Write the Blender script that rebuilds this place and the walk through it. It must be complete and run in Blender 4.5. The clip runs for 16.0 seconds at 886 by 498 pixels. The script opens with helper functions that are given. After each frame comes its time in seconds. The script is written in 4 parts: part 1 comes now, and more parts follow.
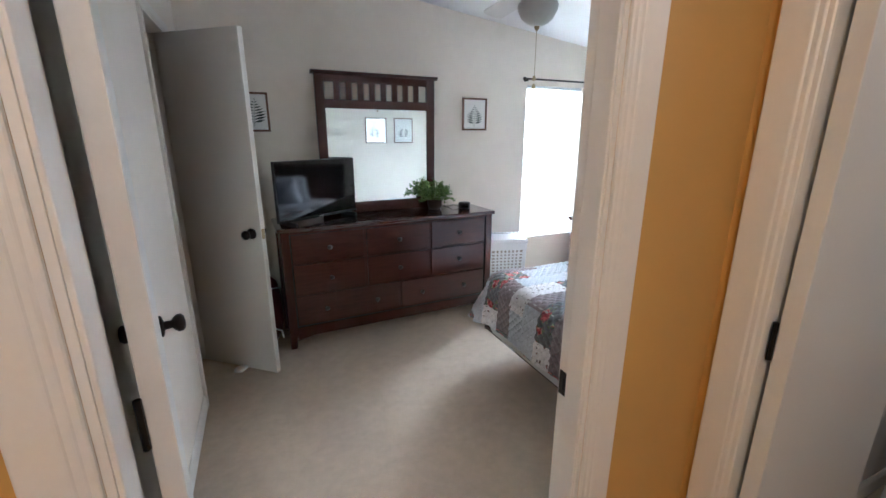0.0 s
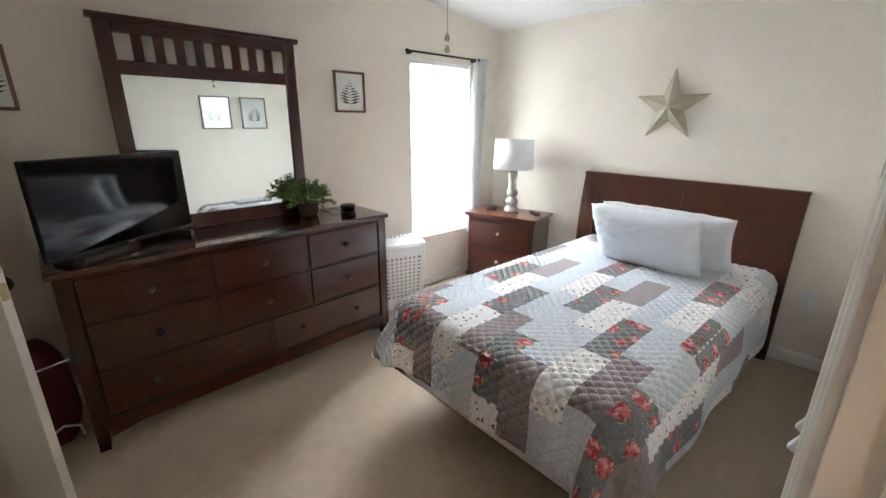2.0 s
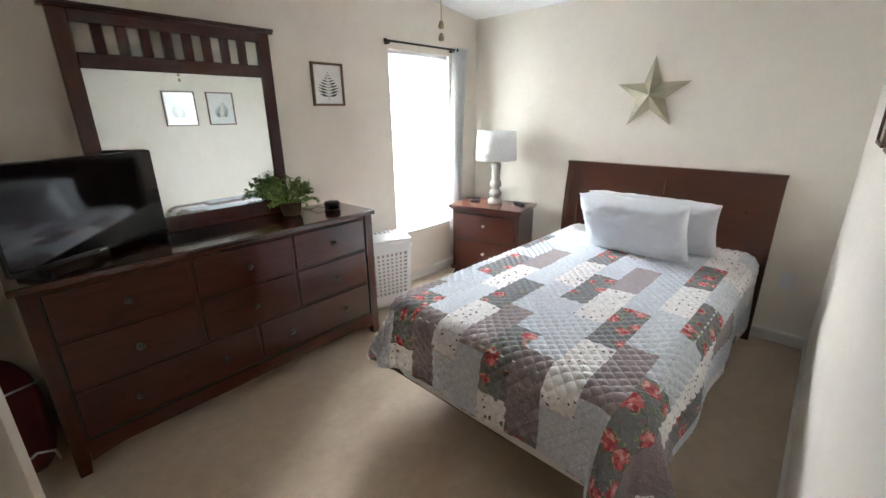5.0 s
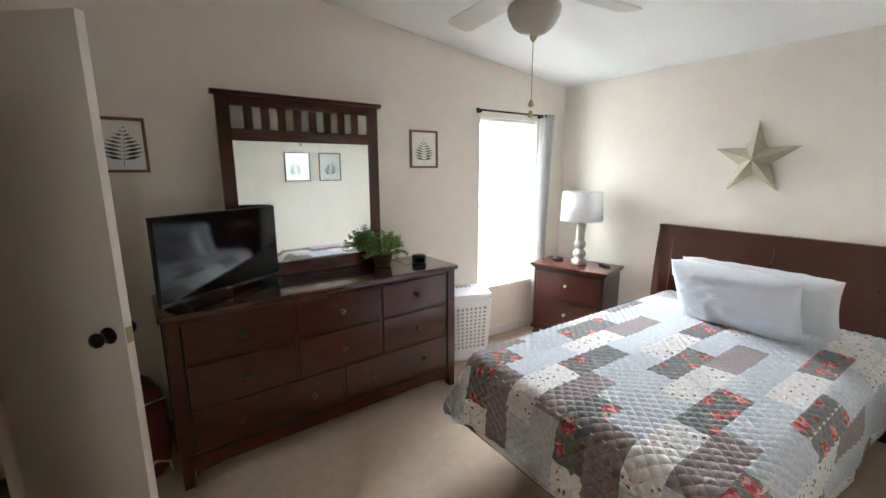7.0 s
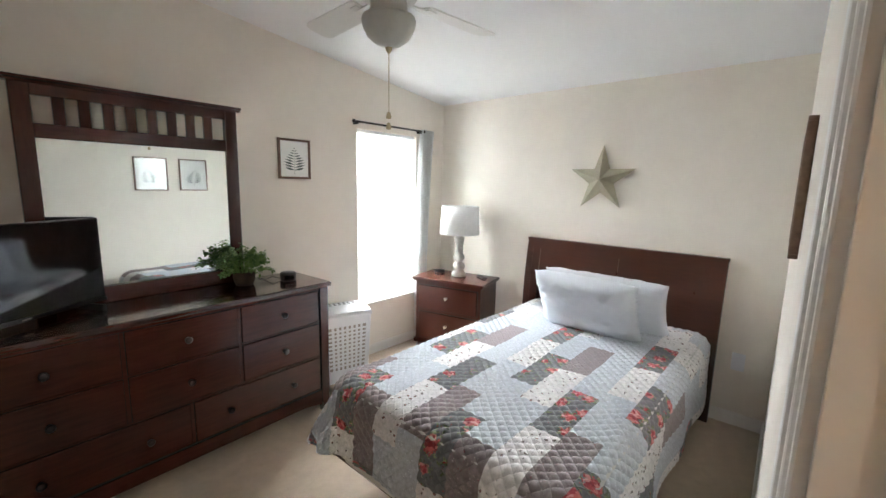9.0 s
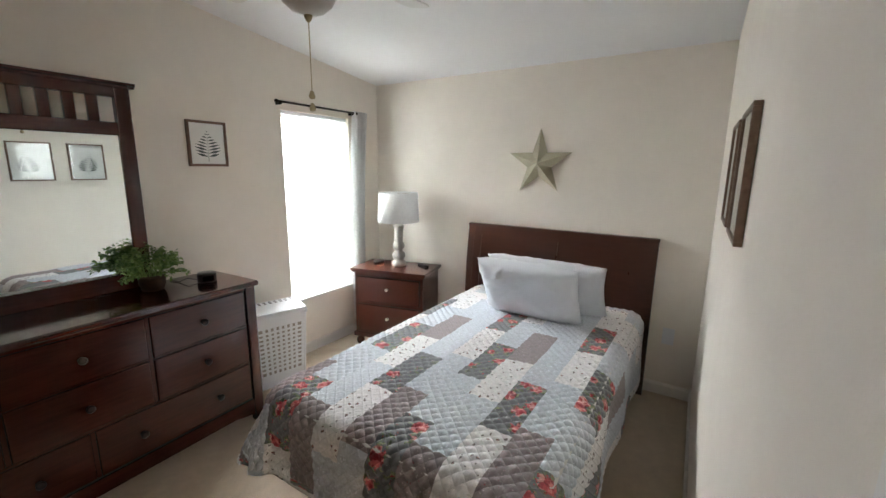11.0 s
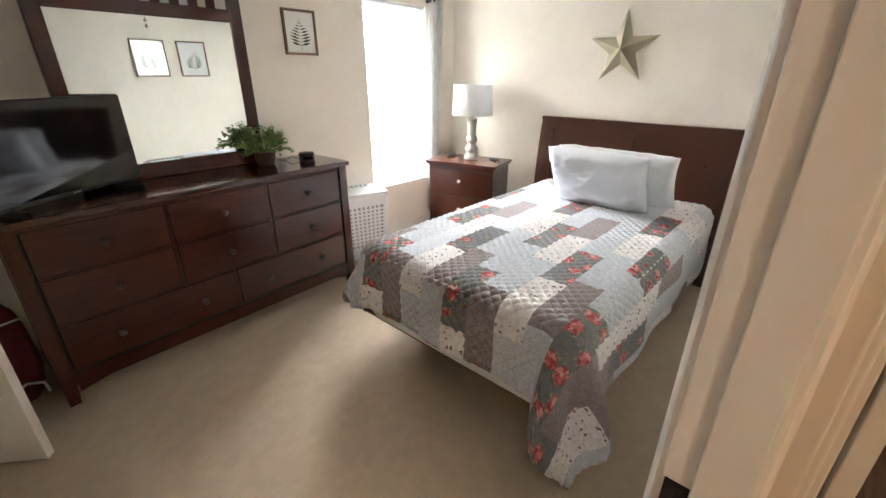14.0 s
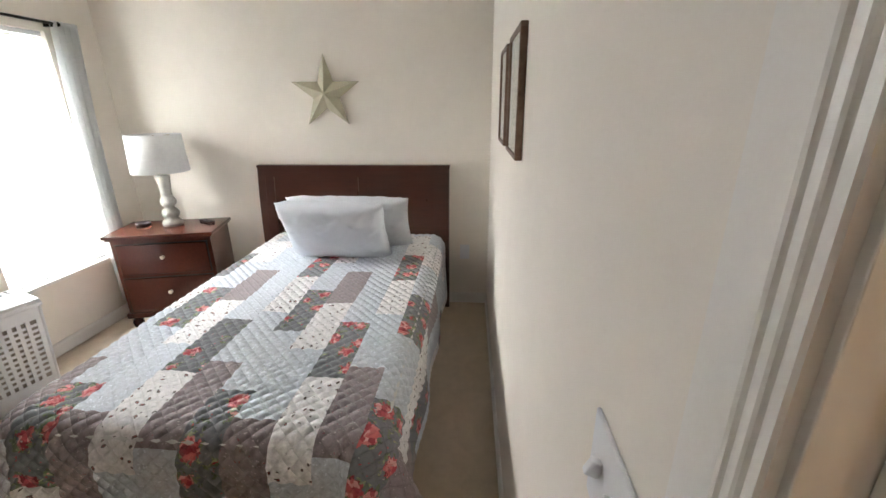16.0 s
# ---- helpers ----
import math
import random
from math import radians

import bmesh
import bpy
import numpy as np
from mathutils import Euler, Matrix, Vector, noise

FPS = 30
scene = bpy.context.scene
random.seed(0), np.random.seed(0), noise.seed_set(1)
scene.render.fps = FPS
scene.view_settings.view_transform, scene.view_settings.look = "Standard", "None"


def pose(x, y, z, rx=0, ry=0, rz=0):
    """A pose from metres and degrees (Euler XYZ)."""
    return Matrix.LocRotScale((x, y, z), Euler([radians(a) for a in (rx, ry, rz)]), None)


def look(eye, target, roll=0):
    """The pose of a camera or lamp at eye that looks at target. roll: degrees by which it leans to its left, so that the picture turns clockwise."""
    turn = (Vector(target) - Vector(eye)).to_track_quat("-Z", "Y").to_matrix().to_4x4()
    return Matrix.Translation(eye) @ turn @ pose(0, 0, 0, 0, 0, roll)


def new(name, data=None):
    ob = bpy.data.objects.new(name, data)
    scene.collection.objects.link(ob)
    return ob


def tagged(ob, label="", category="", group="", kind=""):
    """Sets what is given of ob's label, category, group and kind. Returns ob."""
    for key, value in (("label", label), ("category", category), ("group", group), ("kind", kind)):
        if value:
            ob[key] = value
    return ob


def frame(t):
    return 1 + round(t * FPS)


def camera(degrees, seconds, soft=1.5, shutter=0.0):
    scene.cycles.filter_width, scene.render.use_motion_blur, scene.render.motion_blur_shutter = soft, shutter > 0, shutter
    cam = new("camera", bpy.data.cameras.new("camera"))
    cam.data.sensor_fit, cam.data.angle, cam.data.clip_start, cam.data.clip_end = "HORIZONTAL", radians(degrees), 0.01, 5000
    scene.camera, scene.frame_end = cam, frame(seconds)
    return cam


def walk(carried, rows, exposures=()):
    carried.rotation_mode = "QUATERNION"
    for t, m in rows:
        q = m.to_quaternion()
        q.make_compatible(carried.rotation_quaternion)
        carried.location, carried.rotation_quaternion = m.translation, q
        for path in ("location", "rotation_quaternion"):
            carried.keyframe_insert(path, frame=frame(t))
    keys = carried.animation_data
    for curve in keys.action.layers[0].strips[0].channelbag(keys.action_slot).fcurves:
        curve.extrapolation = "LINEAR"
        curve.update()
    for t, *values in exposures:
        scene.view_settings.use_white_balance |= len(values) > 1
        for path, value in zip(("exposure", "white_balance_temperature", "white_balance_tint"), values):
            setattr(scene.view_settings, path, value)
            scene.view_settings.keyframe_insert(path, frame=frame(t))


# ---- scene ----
cam = camera(94.1, 16.0)
PATH = [
    (0, (0.688, 1.698, 1.485), (1.463, 3.464, 0.958), 0.1),
    (0.5, (0.73, 1.832, 1.468), (1.753, 3.459, 0.913), 0.4),
    (1, (0.79, 2.005, 1.476), (1.867, 3.594, 0.914), -0.1),
    (1.5, (0.837, 2.248, 1.472), (2.113, 3.668, 0.875), 1.2),
    (2, (0.9, 2.376, 1.475), (2.183, 3.793, 0.887), 0.3),
    (2.5, (0.885, 2.45, 1.489), (2.265, 3.779, 0.914), 0.6),
    (3, (0.864, 2.481, 1.492), (2.263, 3.785, 0.907), 0.1),
    (3.5, (0.864, 2.497, 1.484), (2.252, 3.791, 0.85), -0.4),
    (6, (0.849, 2.482, 1.473), (2.175, 3.87, 0.913), -0.7),
    (6.5, (0.821, 2.476, 1.511), (2.041, 3.996, 1.063), -0.5),
    (7, (0.808, 2.438, 1.527), (1.923, 4.054, 1.148), -0.2),
    (7.5, (0.803, 2.427, 1.534), (1.864, 4.087, 1.191), 0.3),
    (8, (0.838, 2.411, 1.52), (1.959, 4.038, 1.211), 0.7),
    (8.5, (0.875, 2.385, 1.544), (2.159, 3.894, 1.269), 0.8),
    (9, (0.962, 2.391, 1.522), (2.452, 3.688, 1.213), 1.3),
    (11.5, (1.067, 2.483, 1.544), (2.723, 3.536, 1.159), 0.6),
    (12, (0.942, 2.401, 1.501), (2.432, 3.64, 1.007), 0.6),
    (12.5, (0.816, 2.388, 1.474), (2.177, 3.696, 0.812), 0.6),
    (13, (0.798, 2.344, 1.445), (2.046, 3.682, 0.648), 0.3),
    (13.5, (0.771, 2.336, 1.425), (2.04, 3.638, 0.592), 0.2),
    (14, (0.83, 2.329, 1.42), (2.196, 3.563, 0.638), 0.1),
    (14.5, (0.938, 2.346, 1.446), (2.448, 3.421, 0.695), 0.0),
    (15, (1.032, 2.379, 1.454), (2.751, 3.135, 0.765), 0.1),
    (15.5, (1.084, 2.465, 1.492), (2.928, 2.886, 0.84), -0.4),
    (16, (1.128, 2.514, 1.508), (3.009, 2.673, 0.845), -0.6),
]
EXPOSURE = [(0, 0.34, 5550, 9), (1.0, 0.36, 5950, 9), (1.5, 0.25, 6350, 9), (3.5, 0.12, 6500, 10), (6, 0.12, 6500, 10), (9, 0.12, 6500, 10), (11.5, -0.38, 6800, 10), (12.5, 0.26, 7000, 12), (14, 0.36, 7000, 12), (15, 0.26, 6900, 12), (16, -0.04, 6850, 12)]
walk(cam, [(t, look(eye, target, roll)) for t, eye, target, roll in PATH], EXPOSURE)

# ---- world, sun, lamps ----
world = bpy.data.worlds.new("sky_world")
scene.world = world
world.use_nodes = True
wn = world.node_tree
sky = wn.nodes.new("ShaderNodeTexSky")
sky.sky_type, sky.sun_disc = "NISHITA", False
sky.sun_elevation, sky.sun_rotation = radians(50), radians(180)
wn.links.new(sky.outputs[0], wn.nodes["Background"].inputs[0])
wn.nodes["Background"].inputs[1].default_value = 0.12


def lamp(name, kind, m, energy, color, size=(0.1, 0.1)):
    data = bpy.data.lights.new(name, kind)
    data.energy, data.color = energy, color
    if kind == "AREA":
        data.shape, data.size, data.size_y, data.spread = "RECTANGLE", size[0], size[1], radians(160)
    elif kind == "SUN":
        data.angle = radians(10)
    else:
        data.shadow_soft_size = size[0]
    ob = new(name, data)
    ob.matrix_world = m
    return ob


lamp("sun", "SUN", look((2, -5, 8), (2, 0, 2)), 1.2, (1, 0.95, 0.88))
lamp("window_daylight", "AREA", look((3.90, 6.30, 2.00), (3.02, 4.8, 1.00)), 500, (0.885, 0.935, 1.0), (2.0, 1.6))
# unseen fill light added in the hall to brighten jamb, casing and doors
lamp("hall_lamp", "POINT", pose(0.42, 0.85, 2.10), 18.5, (1.0, 0.945, 0.88), (0.18, 0.18))
# added fill for the bathroom; it stands for no known fixture
lamp("bathroom_lamp", "POINT", pose(2.7, 1.45, 2.1), 6, (1.0, 0.93, 0.86), (0.1, 0.1))


# ---- materials ----
def nodes_of(name):
    m = bpy.data.materials.new(name)
    m.use_nodes = True
    t = m.node_tree
    return m, t, t.nodes["Principled BSDF"]


def coords(t, scale=(1, 1, 1), kind="Object"):
    tc, mp = t.nodes.new("ShaderNodeTexCoord"), t.nodes.new("ShaderNodeMapping")
    mp.inputs["Scale"].default_value = scale
    t.links.new(tc.outputs[kind], mp.inputs["Vector"])
    return mp.outputs[0]


def noise_tex(t, vec, scale, detail=4, rough=0.55):
    n = t.nodes.new("ShaderNodeTexNoise")
    n.inputs["Scale"].default_value, n.inputs["Detail"].default_value, n.inputs["Roughness"].default_value = scale, detail, rough
    t.links.new(vec, n.inputs["Vector"])
    return n.outputs["Fac"]


def ramp(t, fac, stops):
    r = t.nodes.new("ShaderNodeValToRGB")
    e = r.color_ramp.elements
    while len(e) < len(stops):
        e.new(0.5)
    for el, (p, c) in zip(e, stops):
        el.position, el.color = p, (*c, 1)
    t.links.new(fac, r.inputs[0])
    return r.outputs[0]


def mixed(t, fac, a, b, mode="MIX"):
    m = t.nodes.new("ShaderNodeMix")
    m.data_type, m.blend_type = "RGBA", mode
    for sock, v in ((m.inputs[0], fac), (m.inputs[6], a), (m.inputs[7], b)):
        if isinstance(v, (int, float)):
            sock.default_value = v
        elif isinstance(v, tuple):
            sock.default_value = (*v, 1)
        else:
            t.links.new(v, sock)
    return m.outputs[2]


def bump(t, p, height, strength, distance=0.01):
    b = t.nodes.new("ShaderNodeBump")
    b.inputs["Strength"].default_value, b.inputs["Distance"].default_value = strength, distance
    t.links.new(height, b.inputs["Height"])
    t.links.new(b.outputs[0], p.inputs["Normal"])


def maths(t, op, a, b=0.0):
    m = t.nodes.new("ShaderNodeMath")
    m.operation = op
    for sock, v in ((m.inputs[0], a), (m.inputs[1], b)):
        if isinstance(v, (int, float)):
            sock.default_value = v
        else:
            t.links.new(v, sock)
    return m.outputs[0]


def shade(c, k):
    return tuple(min(1.0, v * k) for v in c)


def plain(name, color, rough=0.5, metal=0.0, var=0.08, scale=6.0, relief=0.05, fine=120.0, coat=0.0):
    m, t, p = nodes_of(name)
    v = coords(t)
    big, small = noise_tex(t, v, scale), noise_tex(t, v, fine, 3)
    c = ramp(t, big, [(0.3, shade(color, 1 - var)), (0.7, shade(color, 1 + var))])
    c2 = mixed(t, 0.35, c, ramp(t, small, [(0.3, shade(color, 1 - var)), (0.7, shade(color, 1 + var))]))
    t.links.new(c2, p.inputs["Base Color"])
    p.inputs["Metallic"].default_value = metal
    t.links.new(ramp(t, big, [(0.2, (rough * 0.85,) * 3), (0.8, (min(1, rough * 1.12),) * 3)]), p.inputs["Roughness"])
    p.inputs["Coat Weight"].default_value = coat
    if relief:
        bump(t, p, small, relief, 0.004)
    return m


def wood(name, dark, light, rough=0.32, stretch=(2.0, 22.0, 22.0), coat=0.25):
    m, t, p = nodes_of(name)
    v = coords(t, stretch)
    grain = noise_tex(t, v, 3.0, 6, 0.65)
    fine = noise_tex(t, coords(t, tuple(s * 3 for s in stretch)), 8.0, 3)
    patch = noise_tex(t, coords(t), 2.5, 3)
    c = ramp(t, grain, [(0.28, dark), (0.72, light)])
    c = mixed(t, 0.18, c, ramp(t, patch, [(0.3, dark), (0.75, light)]))
    p.inputs["Specular IOR Level"].default_value = 0.38
    t.links.new(c, p.inputs["Base Color"])
    t.links.new(ramp(t, patch, [(0.2, (rough * 0.8,) * 3), (0.8, (rough * 1.25,) * 3)]), p.inputs["Roughness"])
    p.inputs["Coat Weight"].default_value, p.inputs["Coat Roughness"].default_value = coat, 0.2
    bump(t, p, fine, 0.08, 0.002)
    return m


def wall_paint(name, color):
    m, t, p = nodes_of(name)
    v = coords(t)
    big, mid, orange = noise_tex(t, v, 0.9, 3), noise_tex(t, v, 9.0, 4), noise_tex(t, v, 160.0, 2)
    c = ramp(t, big, [(0.3, shade(color, 0.96)), (0.7, shade(color, 1.03))])
    c = mixed(t, 0.3, c, ramp(t, mid, [(0.35, shade(color, 0.95)), (0.65, shade(color, 1.03))]))
    t.links.new(c, p.inputs["Base Color"])
    p.inputs["Roughness"].default_value = 0.62
    bump(t, p, orange, 0.12, 0.003)
    return m


def carpet_material():
    m, t, p = nodes_of("carpet_pile")
    v = coords(t)
    big, mid, tuft = noise_tex(t, v, 1.7, 4), noise_tex(t, v, 14.0, 5, 0.7), noise_tex(t, v, 330.0, 3, 0.7)
    base = (0.575, 0.455, 0.33)
    c = ramp(t, tuft, [(0.25, shade(base, 0.6)), (0.75, shade(base, 1.3))])
    c = mixed(t, 0.4, c, ramp(t, mid, [(0.32, shade(base, 0.66)), (0.68, shade(base, 1.25))]))
    c = mixed(t, 0.25, c, ramp(t, big, [(0.35, shade(base, 0.82)), (0.65, shade(base, 1.12))]))
    t.links.new(c, p.inputs["Base Color"])
    p.inputs["Roughness"].default_value = 0.95
    p.inputs["Sheen Weight"].default_value = 0.25
    bump(t, p, maths(t, "ADD", tuft, maths(t, "MULTIPLY", mid, 0.7)), 0.7, 0.006)
    return m


def translucent(name, color, amount, rough=0.6):
    m, t, p = nodes_of(name)
    v = coords(t)
    c = ramp(t, noise_tex(t, v, 40.0), [(0.3, shade(color, 0.94)), (0.7, color)])
    t.links.new(c, p.inputs["Base Color"])
    p.inputs["Roughness"].default_value = rough
    tr, mx = t.nodes.new("ShaderNodeBsdfTranslucent"), t.nodes.new("ShaderNodeMixShader")
    t.links.new(c, tr.inputs[0])
    mx.inputs[0].default_value = amount
    t.links.new(p.outputs[0], mx.inputs[1])
    t.links.new(tr.outputs[0], mx.inputs[2])
    t.links.new(mx.outputs[0], t.nodes["Material Output"].inputs[0])
    return m


def glass_material(name):
    m, t, p = nodes_of(name)
    p.inputs["Base Color"].default_value = (1, 1, 1, 1)
    p.inputs["Roughness"].default_value, p.inputs["Transmission Weight"].default_value, p.inputs["IOR"].default_value = 0.0, 1.0, 1.45
    return m


def mirror_material():
    m, t, p = nodes_of("mirror_silver")
    p.inputs["Base Color"].default_value = (0.83, 0.87, 0.85, 1)
    p.inputs["Metallic"].default_value, p.inputs["Roughness"].default_value = 1.0, 0.015
    return m


def cloth_patch(name, base, kind):
    """Printed quilt cotton: plain, sprigs, speckled, or roses; the print is laid out in metres of cloth."""
    m, t, p = nodes_of(name)
    v = coords(t, (1, 1, 1), "UV")
    warp = t.nodes.new("ShaderNodeMix")
    warp.data_type = "VECTOR"
    nz = t.nodes.new("ShaderNodeTexNoise")
    nz.inputs["Scale"].default_value = 45.0
    t.links.new(v, nz.inputs["Vector"])
    warp.inputs[0].default_value = 0.026
    t.links.new(v, warp.inputs[4])
    t.links.new(nz.outputs["Color"], warp.inputs[5])
    wv = warp.outputs[1]
    weave = noise_tex(t, v, 700.0, 2)
    tone = noise_tex(t, v, 55.0, 4, 0.7)
    c = ramp(t, tone, [(0.35, shade(base, 0.84)), (0.65, shade(base, 1.12))])

    def cells(scale, seed, source):
        vo = t.nodes.new("ShaderNodeTexVoronoi")
        vo.inputs["Scale"].default_value = scale
        vo.inputs["Randomness"].default_value = 0.75
        mp = t.nodes.new("ShaderNodeMapping")
        mp.inputs["Location"].default_value = (seed, seed * 0.7, 0)
        t.links.new(source, mp.inputs["Vector"])
        t.links.new(mp.outputs[0], vo.inputs["Vector"])
        return vo

    def dots(col, scale, size, seed, keep=0.0, source=None):
        vo = cells(scale, seed, source or wv)
        inside = maths(t, "LESS_THAN", vo.outputs["Distance"], size)
        if keep:
            sp = t.nodes.new("ShaderNodeSeparateColor")
            t.links.new(vo.outputs["Color"], sp.inputs[0])
            inside = maths(t, "MULTIPLY", inside, maths(t, "GREATER_THAN", sp.outputs[0], keep))
        return inside, col

    layers = []
    if kind == "roses":
        blooms = cells(11.5, 7.7, wv)
        picked = t.nodes.new("ShaderNodeSeparateColor")
        t.links.new(blooms.outputs["Color"], picked.inputs[0])
        has = maths(t, "GREATER_THAN", picked.outputs[0], 0.14)
        edge = maths(t, "ADD", blooms.outputs["Distance"], maths(t, "MULTIPLY", maths(t, "SUBTRACT", noise_tex(t, v, 75.0, 3), 0.5), 0.5))
        petals = cells(62.0, 3.3, wv)
        petal_tone = t.nodes.new("ShaderNodeSeparateColor")
        t.links.new(petals.outputs["Color"], petal_tone.inputs[0])
        rose = ramp(t, petal_tone.outputs[0], [(0.0, (0.22, 0.025, 0.035)), (0.35, (0.50, 0.07, 0.085)), (0.65, (0.66, 0.17, 0.17)), (1.0, (0.80, 0.45, 0.42))])
        leaf = ramp(t, petal_tone.outputs[1], [(0.0, (0.09, 0.11, 0.08)), (0.55, (0.17, 0.21, 0.12)), (1.0, (0.36, 0.40, 0.24))])
        leafy_spot = maths(t, "GREATER_THAN", noise_tex(t, v, 34.0, 2), 0.50)
        layers = [(maths(t, "MULTIPLY", maths(t, "MULTIPLY", has, leafy_spot), maths(t, "LESS_THAN", edge, 0.52)), leaf),
                  (maths(t, "MULTIPLY", has, maths(t, "LESS_THAN", edge, 0.37)), rose),
                  dots((0.45, 0.10, 0.11), 60.0, 0.22, 1.3, 0.82), dots((0.50, 0.46, 0.43), 48.0, 0.12, 5.0, 0.6)]
    elif kind == "sprigs":
        layers = [dots((0.15, 0.13, 0.12), 34.0, 0.21, 2.2, 0.10), dots((0.42, 0.12, 0.11), 34.0, 0.10, 2.2, 0.10)]
    elif kind == "speckled":
        layers = [dots((0.50, 0.44, 0.43), 95.0, 0.20, 4.4, 0.45), dots((0.36, 0.10, 0.11), 70.0, 0.14, 9.1, 0.55)]
    elif kind == "plain":
        layers = [dots(shade(base, 1.28), 75.0, 0.26, 6.0, 0.3), dots(shade(base, 0.80), 90.0, 0.16, 8.0, 0.5)]
    for inside, col in layers:
        c = mixed(t, inside, c, col)
    t.links.new(c, p.inputs["Base Color"])
    p.inputs["Roughness"].default_value = 0.85
    p.inputs["Sheen Weight"].default_value = 0.15
    sp = t.nodes.new("ShaderNodeSeparateXYZ")
    t.links.new(v, sp.inputs[0])
    k = math.pi / 0.052
    a = maths(t, "ABSOLUTE", maths(t, "SINE", maths(t, "MULTIPLY", maths(t, "SUBTRACT", maths(t, "ADD", sp.outputs[0], sp.outputs[1]), 10.0), k), 0.0), 0.0)
    b = maths(t, "ABSOLUTE", maths(t, "SINE", maths(t, "MULTIPLY", maths(t, "SUBTRACT", sp.outputs[0], sp.outputs[1]), k), 0.0), 0.0)
    stitched = maths(t, "POWER", maths(t, "MULTIPLY", a, b), 0.5)
    fine = maths(t, "MULTIPLY", maths(t, "ADD", weave, maths(t, "MULTIPLY", tone, 0.6)), 0.10)
    bump(t, p, maths(t, "ADD", stitched, fine), 0.9, 0.008)
    return m


def leafy(name, a, b):
    m, t, p = nodes_of(name)
    g = t.nodes.new("ShaderNodeNewGeometry")
    t.links.new(ramp(t, g.outputs["Random Per Island"], [(0.0, a), (1.0, b)]), p.inputs["Base Color"])
    p.inputs["Roughness"].default_value = 0.5
    return m


def screen_material():
    m, t, p = nodes_of("tv_glass")
    p.inputs["Base Color"].default_value = (0.004, 0.004, 0.005, 1)
    p.inputs["Roughness"].default_value, p.inputs["IOR"].default_value = 0.09, 1.5
    smear = noise_tex(t, coords(t), 5.0, 4)
    t.links.new(ramp(t, smear, [(0.3, (0.04,) * 3), (0.75, (0.10,) * 3)]), p.inputs["Roughness"])
    return m


M_WALL = wall_paint("cream_wall_paint", (0.85, 0.79, 0.705))
M_HALL = wall_paint("hall_wall_paint", (0.62, 0.36, 0.10))
M_BATH = wall_paint("bathroom_wall_paint", (0.62, 0.61, 0.60))
M_CEIL = plain("ceiling_white", (0.86, 0.86, 0.86), 0.85, var=0.02, scale=2.0, relief=0.25, fine=90.0)
M_TRIM = plain("trim_white_paint", (0.82, 0.79, 0.74), 0.38, var=0.03, scale=3.0, relief=0.04)
M_DOOR = plain("door_cream_paint", (0.74, 0.71, 0.66), 0.42, var=0.03, scale=2.5, relief=0.05)
M_CARPET = carpet_material()
M_WOOD = wood("dark_cherry_wood", (0.031, 0.0082, 0.0050), (0.056, 0.0150, 0.0088), 0.22, coat=0.12)
M_WOOD_TOP = wood("polished_cherry_top", (0.034, 0.0070, 0.0040), (0.062, 0.0135, 0.007), 0.08, coat=0.5)
p_top = M_WOOD_TOP.node_tree.nodes["Principled BSDF"]
p_top.inputs["Coat Roughness"].default_value, p_top.inputs["Specular IOR Level"].default_value = 0.04, 0.55
M_WOOD_V = wood("dark_cherry_wood_upright", (0.031, 0.0082, 0.0050), (0.056, 0.0150, 0.0088), 0.22, (22.0, 22.0, 2.0), 0.12)
M_BEDWOOD = wood("bed_wood", (0.031, 0.0088, 0.0048), (0.056, 0.0165, 0.0085), 0.3, (22.0, 2.0, 22.0), 0.12)
# near-black that stands in for the shade inside gaps and holes
M_GAP_SHADE = plain("gap_shade_black", (0.008, 0.006, 0.005), 0.9, relief=0)
M_BRONZE = plain("oil_rubbed_bronze", (0.035, 0.028, 0.024), 0.35, 0.85, var=0.2)
M_KNOB = plain("dark_knob_metal", (0.022, 0.013, 0.010), 0.45, 0.2, var=0.15)
M_NICKEL = plain("brushed_nickel", (0.55, 0.52, 0.47), 0.3, 1.0, var=0.05)
M_BRASS = plain("dull_brass", (0.45, 0.36, 0.22), 0.4, 0.9, var=0.1)
M_MIRROR = mirror_material()
M_GLASS = glass_material("clear_glass")
M_BLACK = plain("black_plastic", (0.012, 0.012, 0.013), 0.35, var=0.1)
M_SCREEN = screen_material()
M_WHITEPL = plain("white_plastic", (0.78, 0.79, 0.81), 0.4, var=0.03)
M_SHEET = plain("white_pillow_cotton", (0.76, 0.79, 0.84), 0.85, var=0.03, scale=9.0, relief=0.2, fine=400.0)
M_TICKING = plain("mattress_fabric", (0.70, 0.70, 0.68), 0.9, var=0.05)
M_SHADE = translucent("lamp_shade_linen", (0.85, 0.85, 0.84), 0.35)
M_SLAT = translucent("blind_slat_white", (0.90, 0.91, 0.91), 0.62, 0.5)
M_CURTAIN = translucent("white_curtain_cotton", (0.90, 0.91, 0.91), 0.55, 0.9)
M_LAMPBASE = plain("grey_washed_wood", (0.40, 0.38, 0.34), 0.65, var=0.25, scale=18.0, relief=0.2)
M_STAR = plain("sage_painted_metal", (0.42, 0.38, 0.27), 0.5, 0.15, var=0.12, scale=14.0)
M_PICWOOD = wood("walnut_frame", (0.11, 0.06, 0.037), (0.22, 0.13, 0.085), 0.5, (20.0, 20.0, 20.0), 0.0)
M_PAPER = plain("print_paper", (0.84, 0.84, 0.81), 0.8, var=0.03, relief=0)
M_FERN = leafy("fern_print", (0.035, 0.055, 0.05), (0.11, 0.14, 0.12))
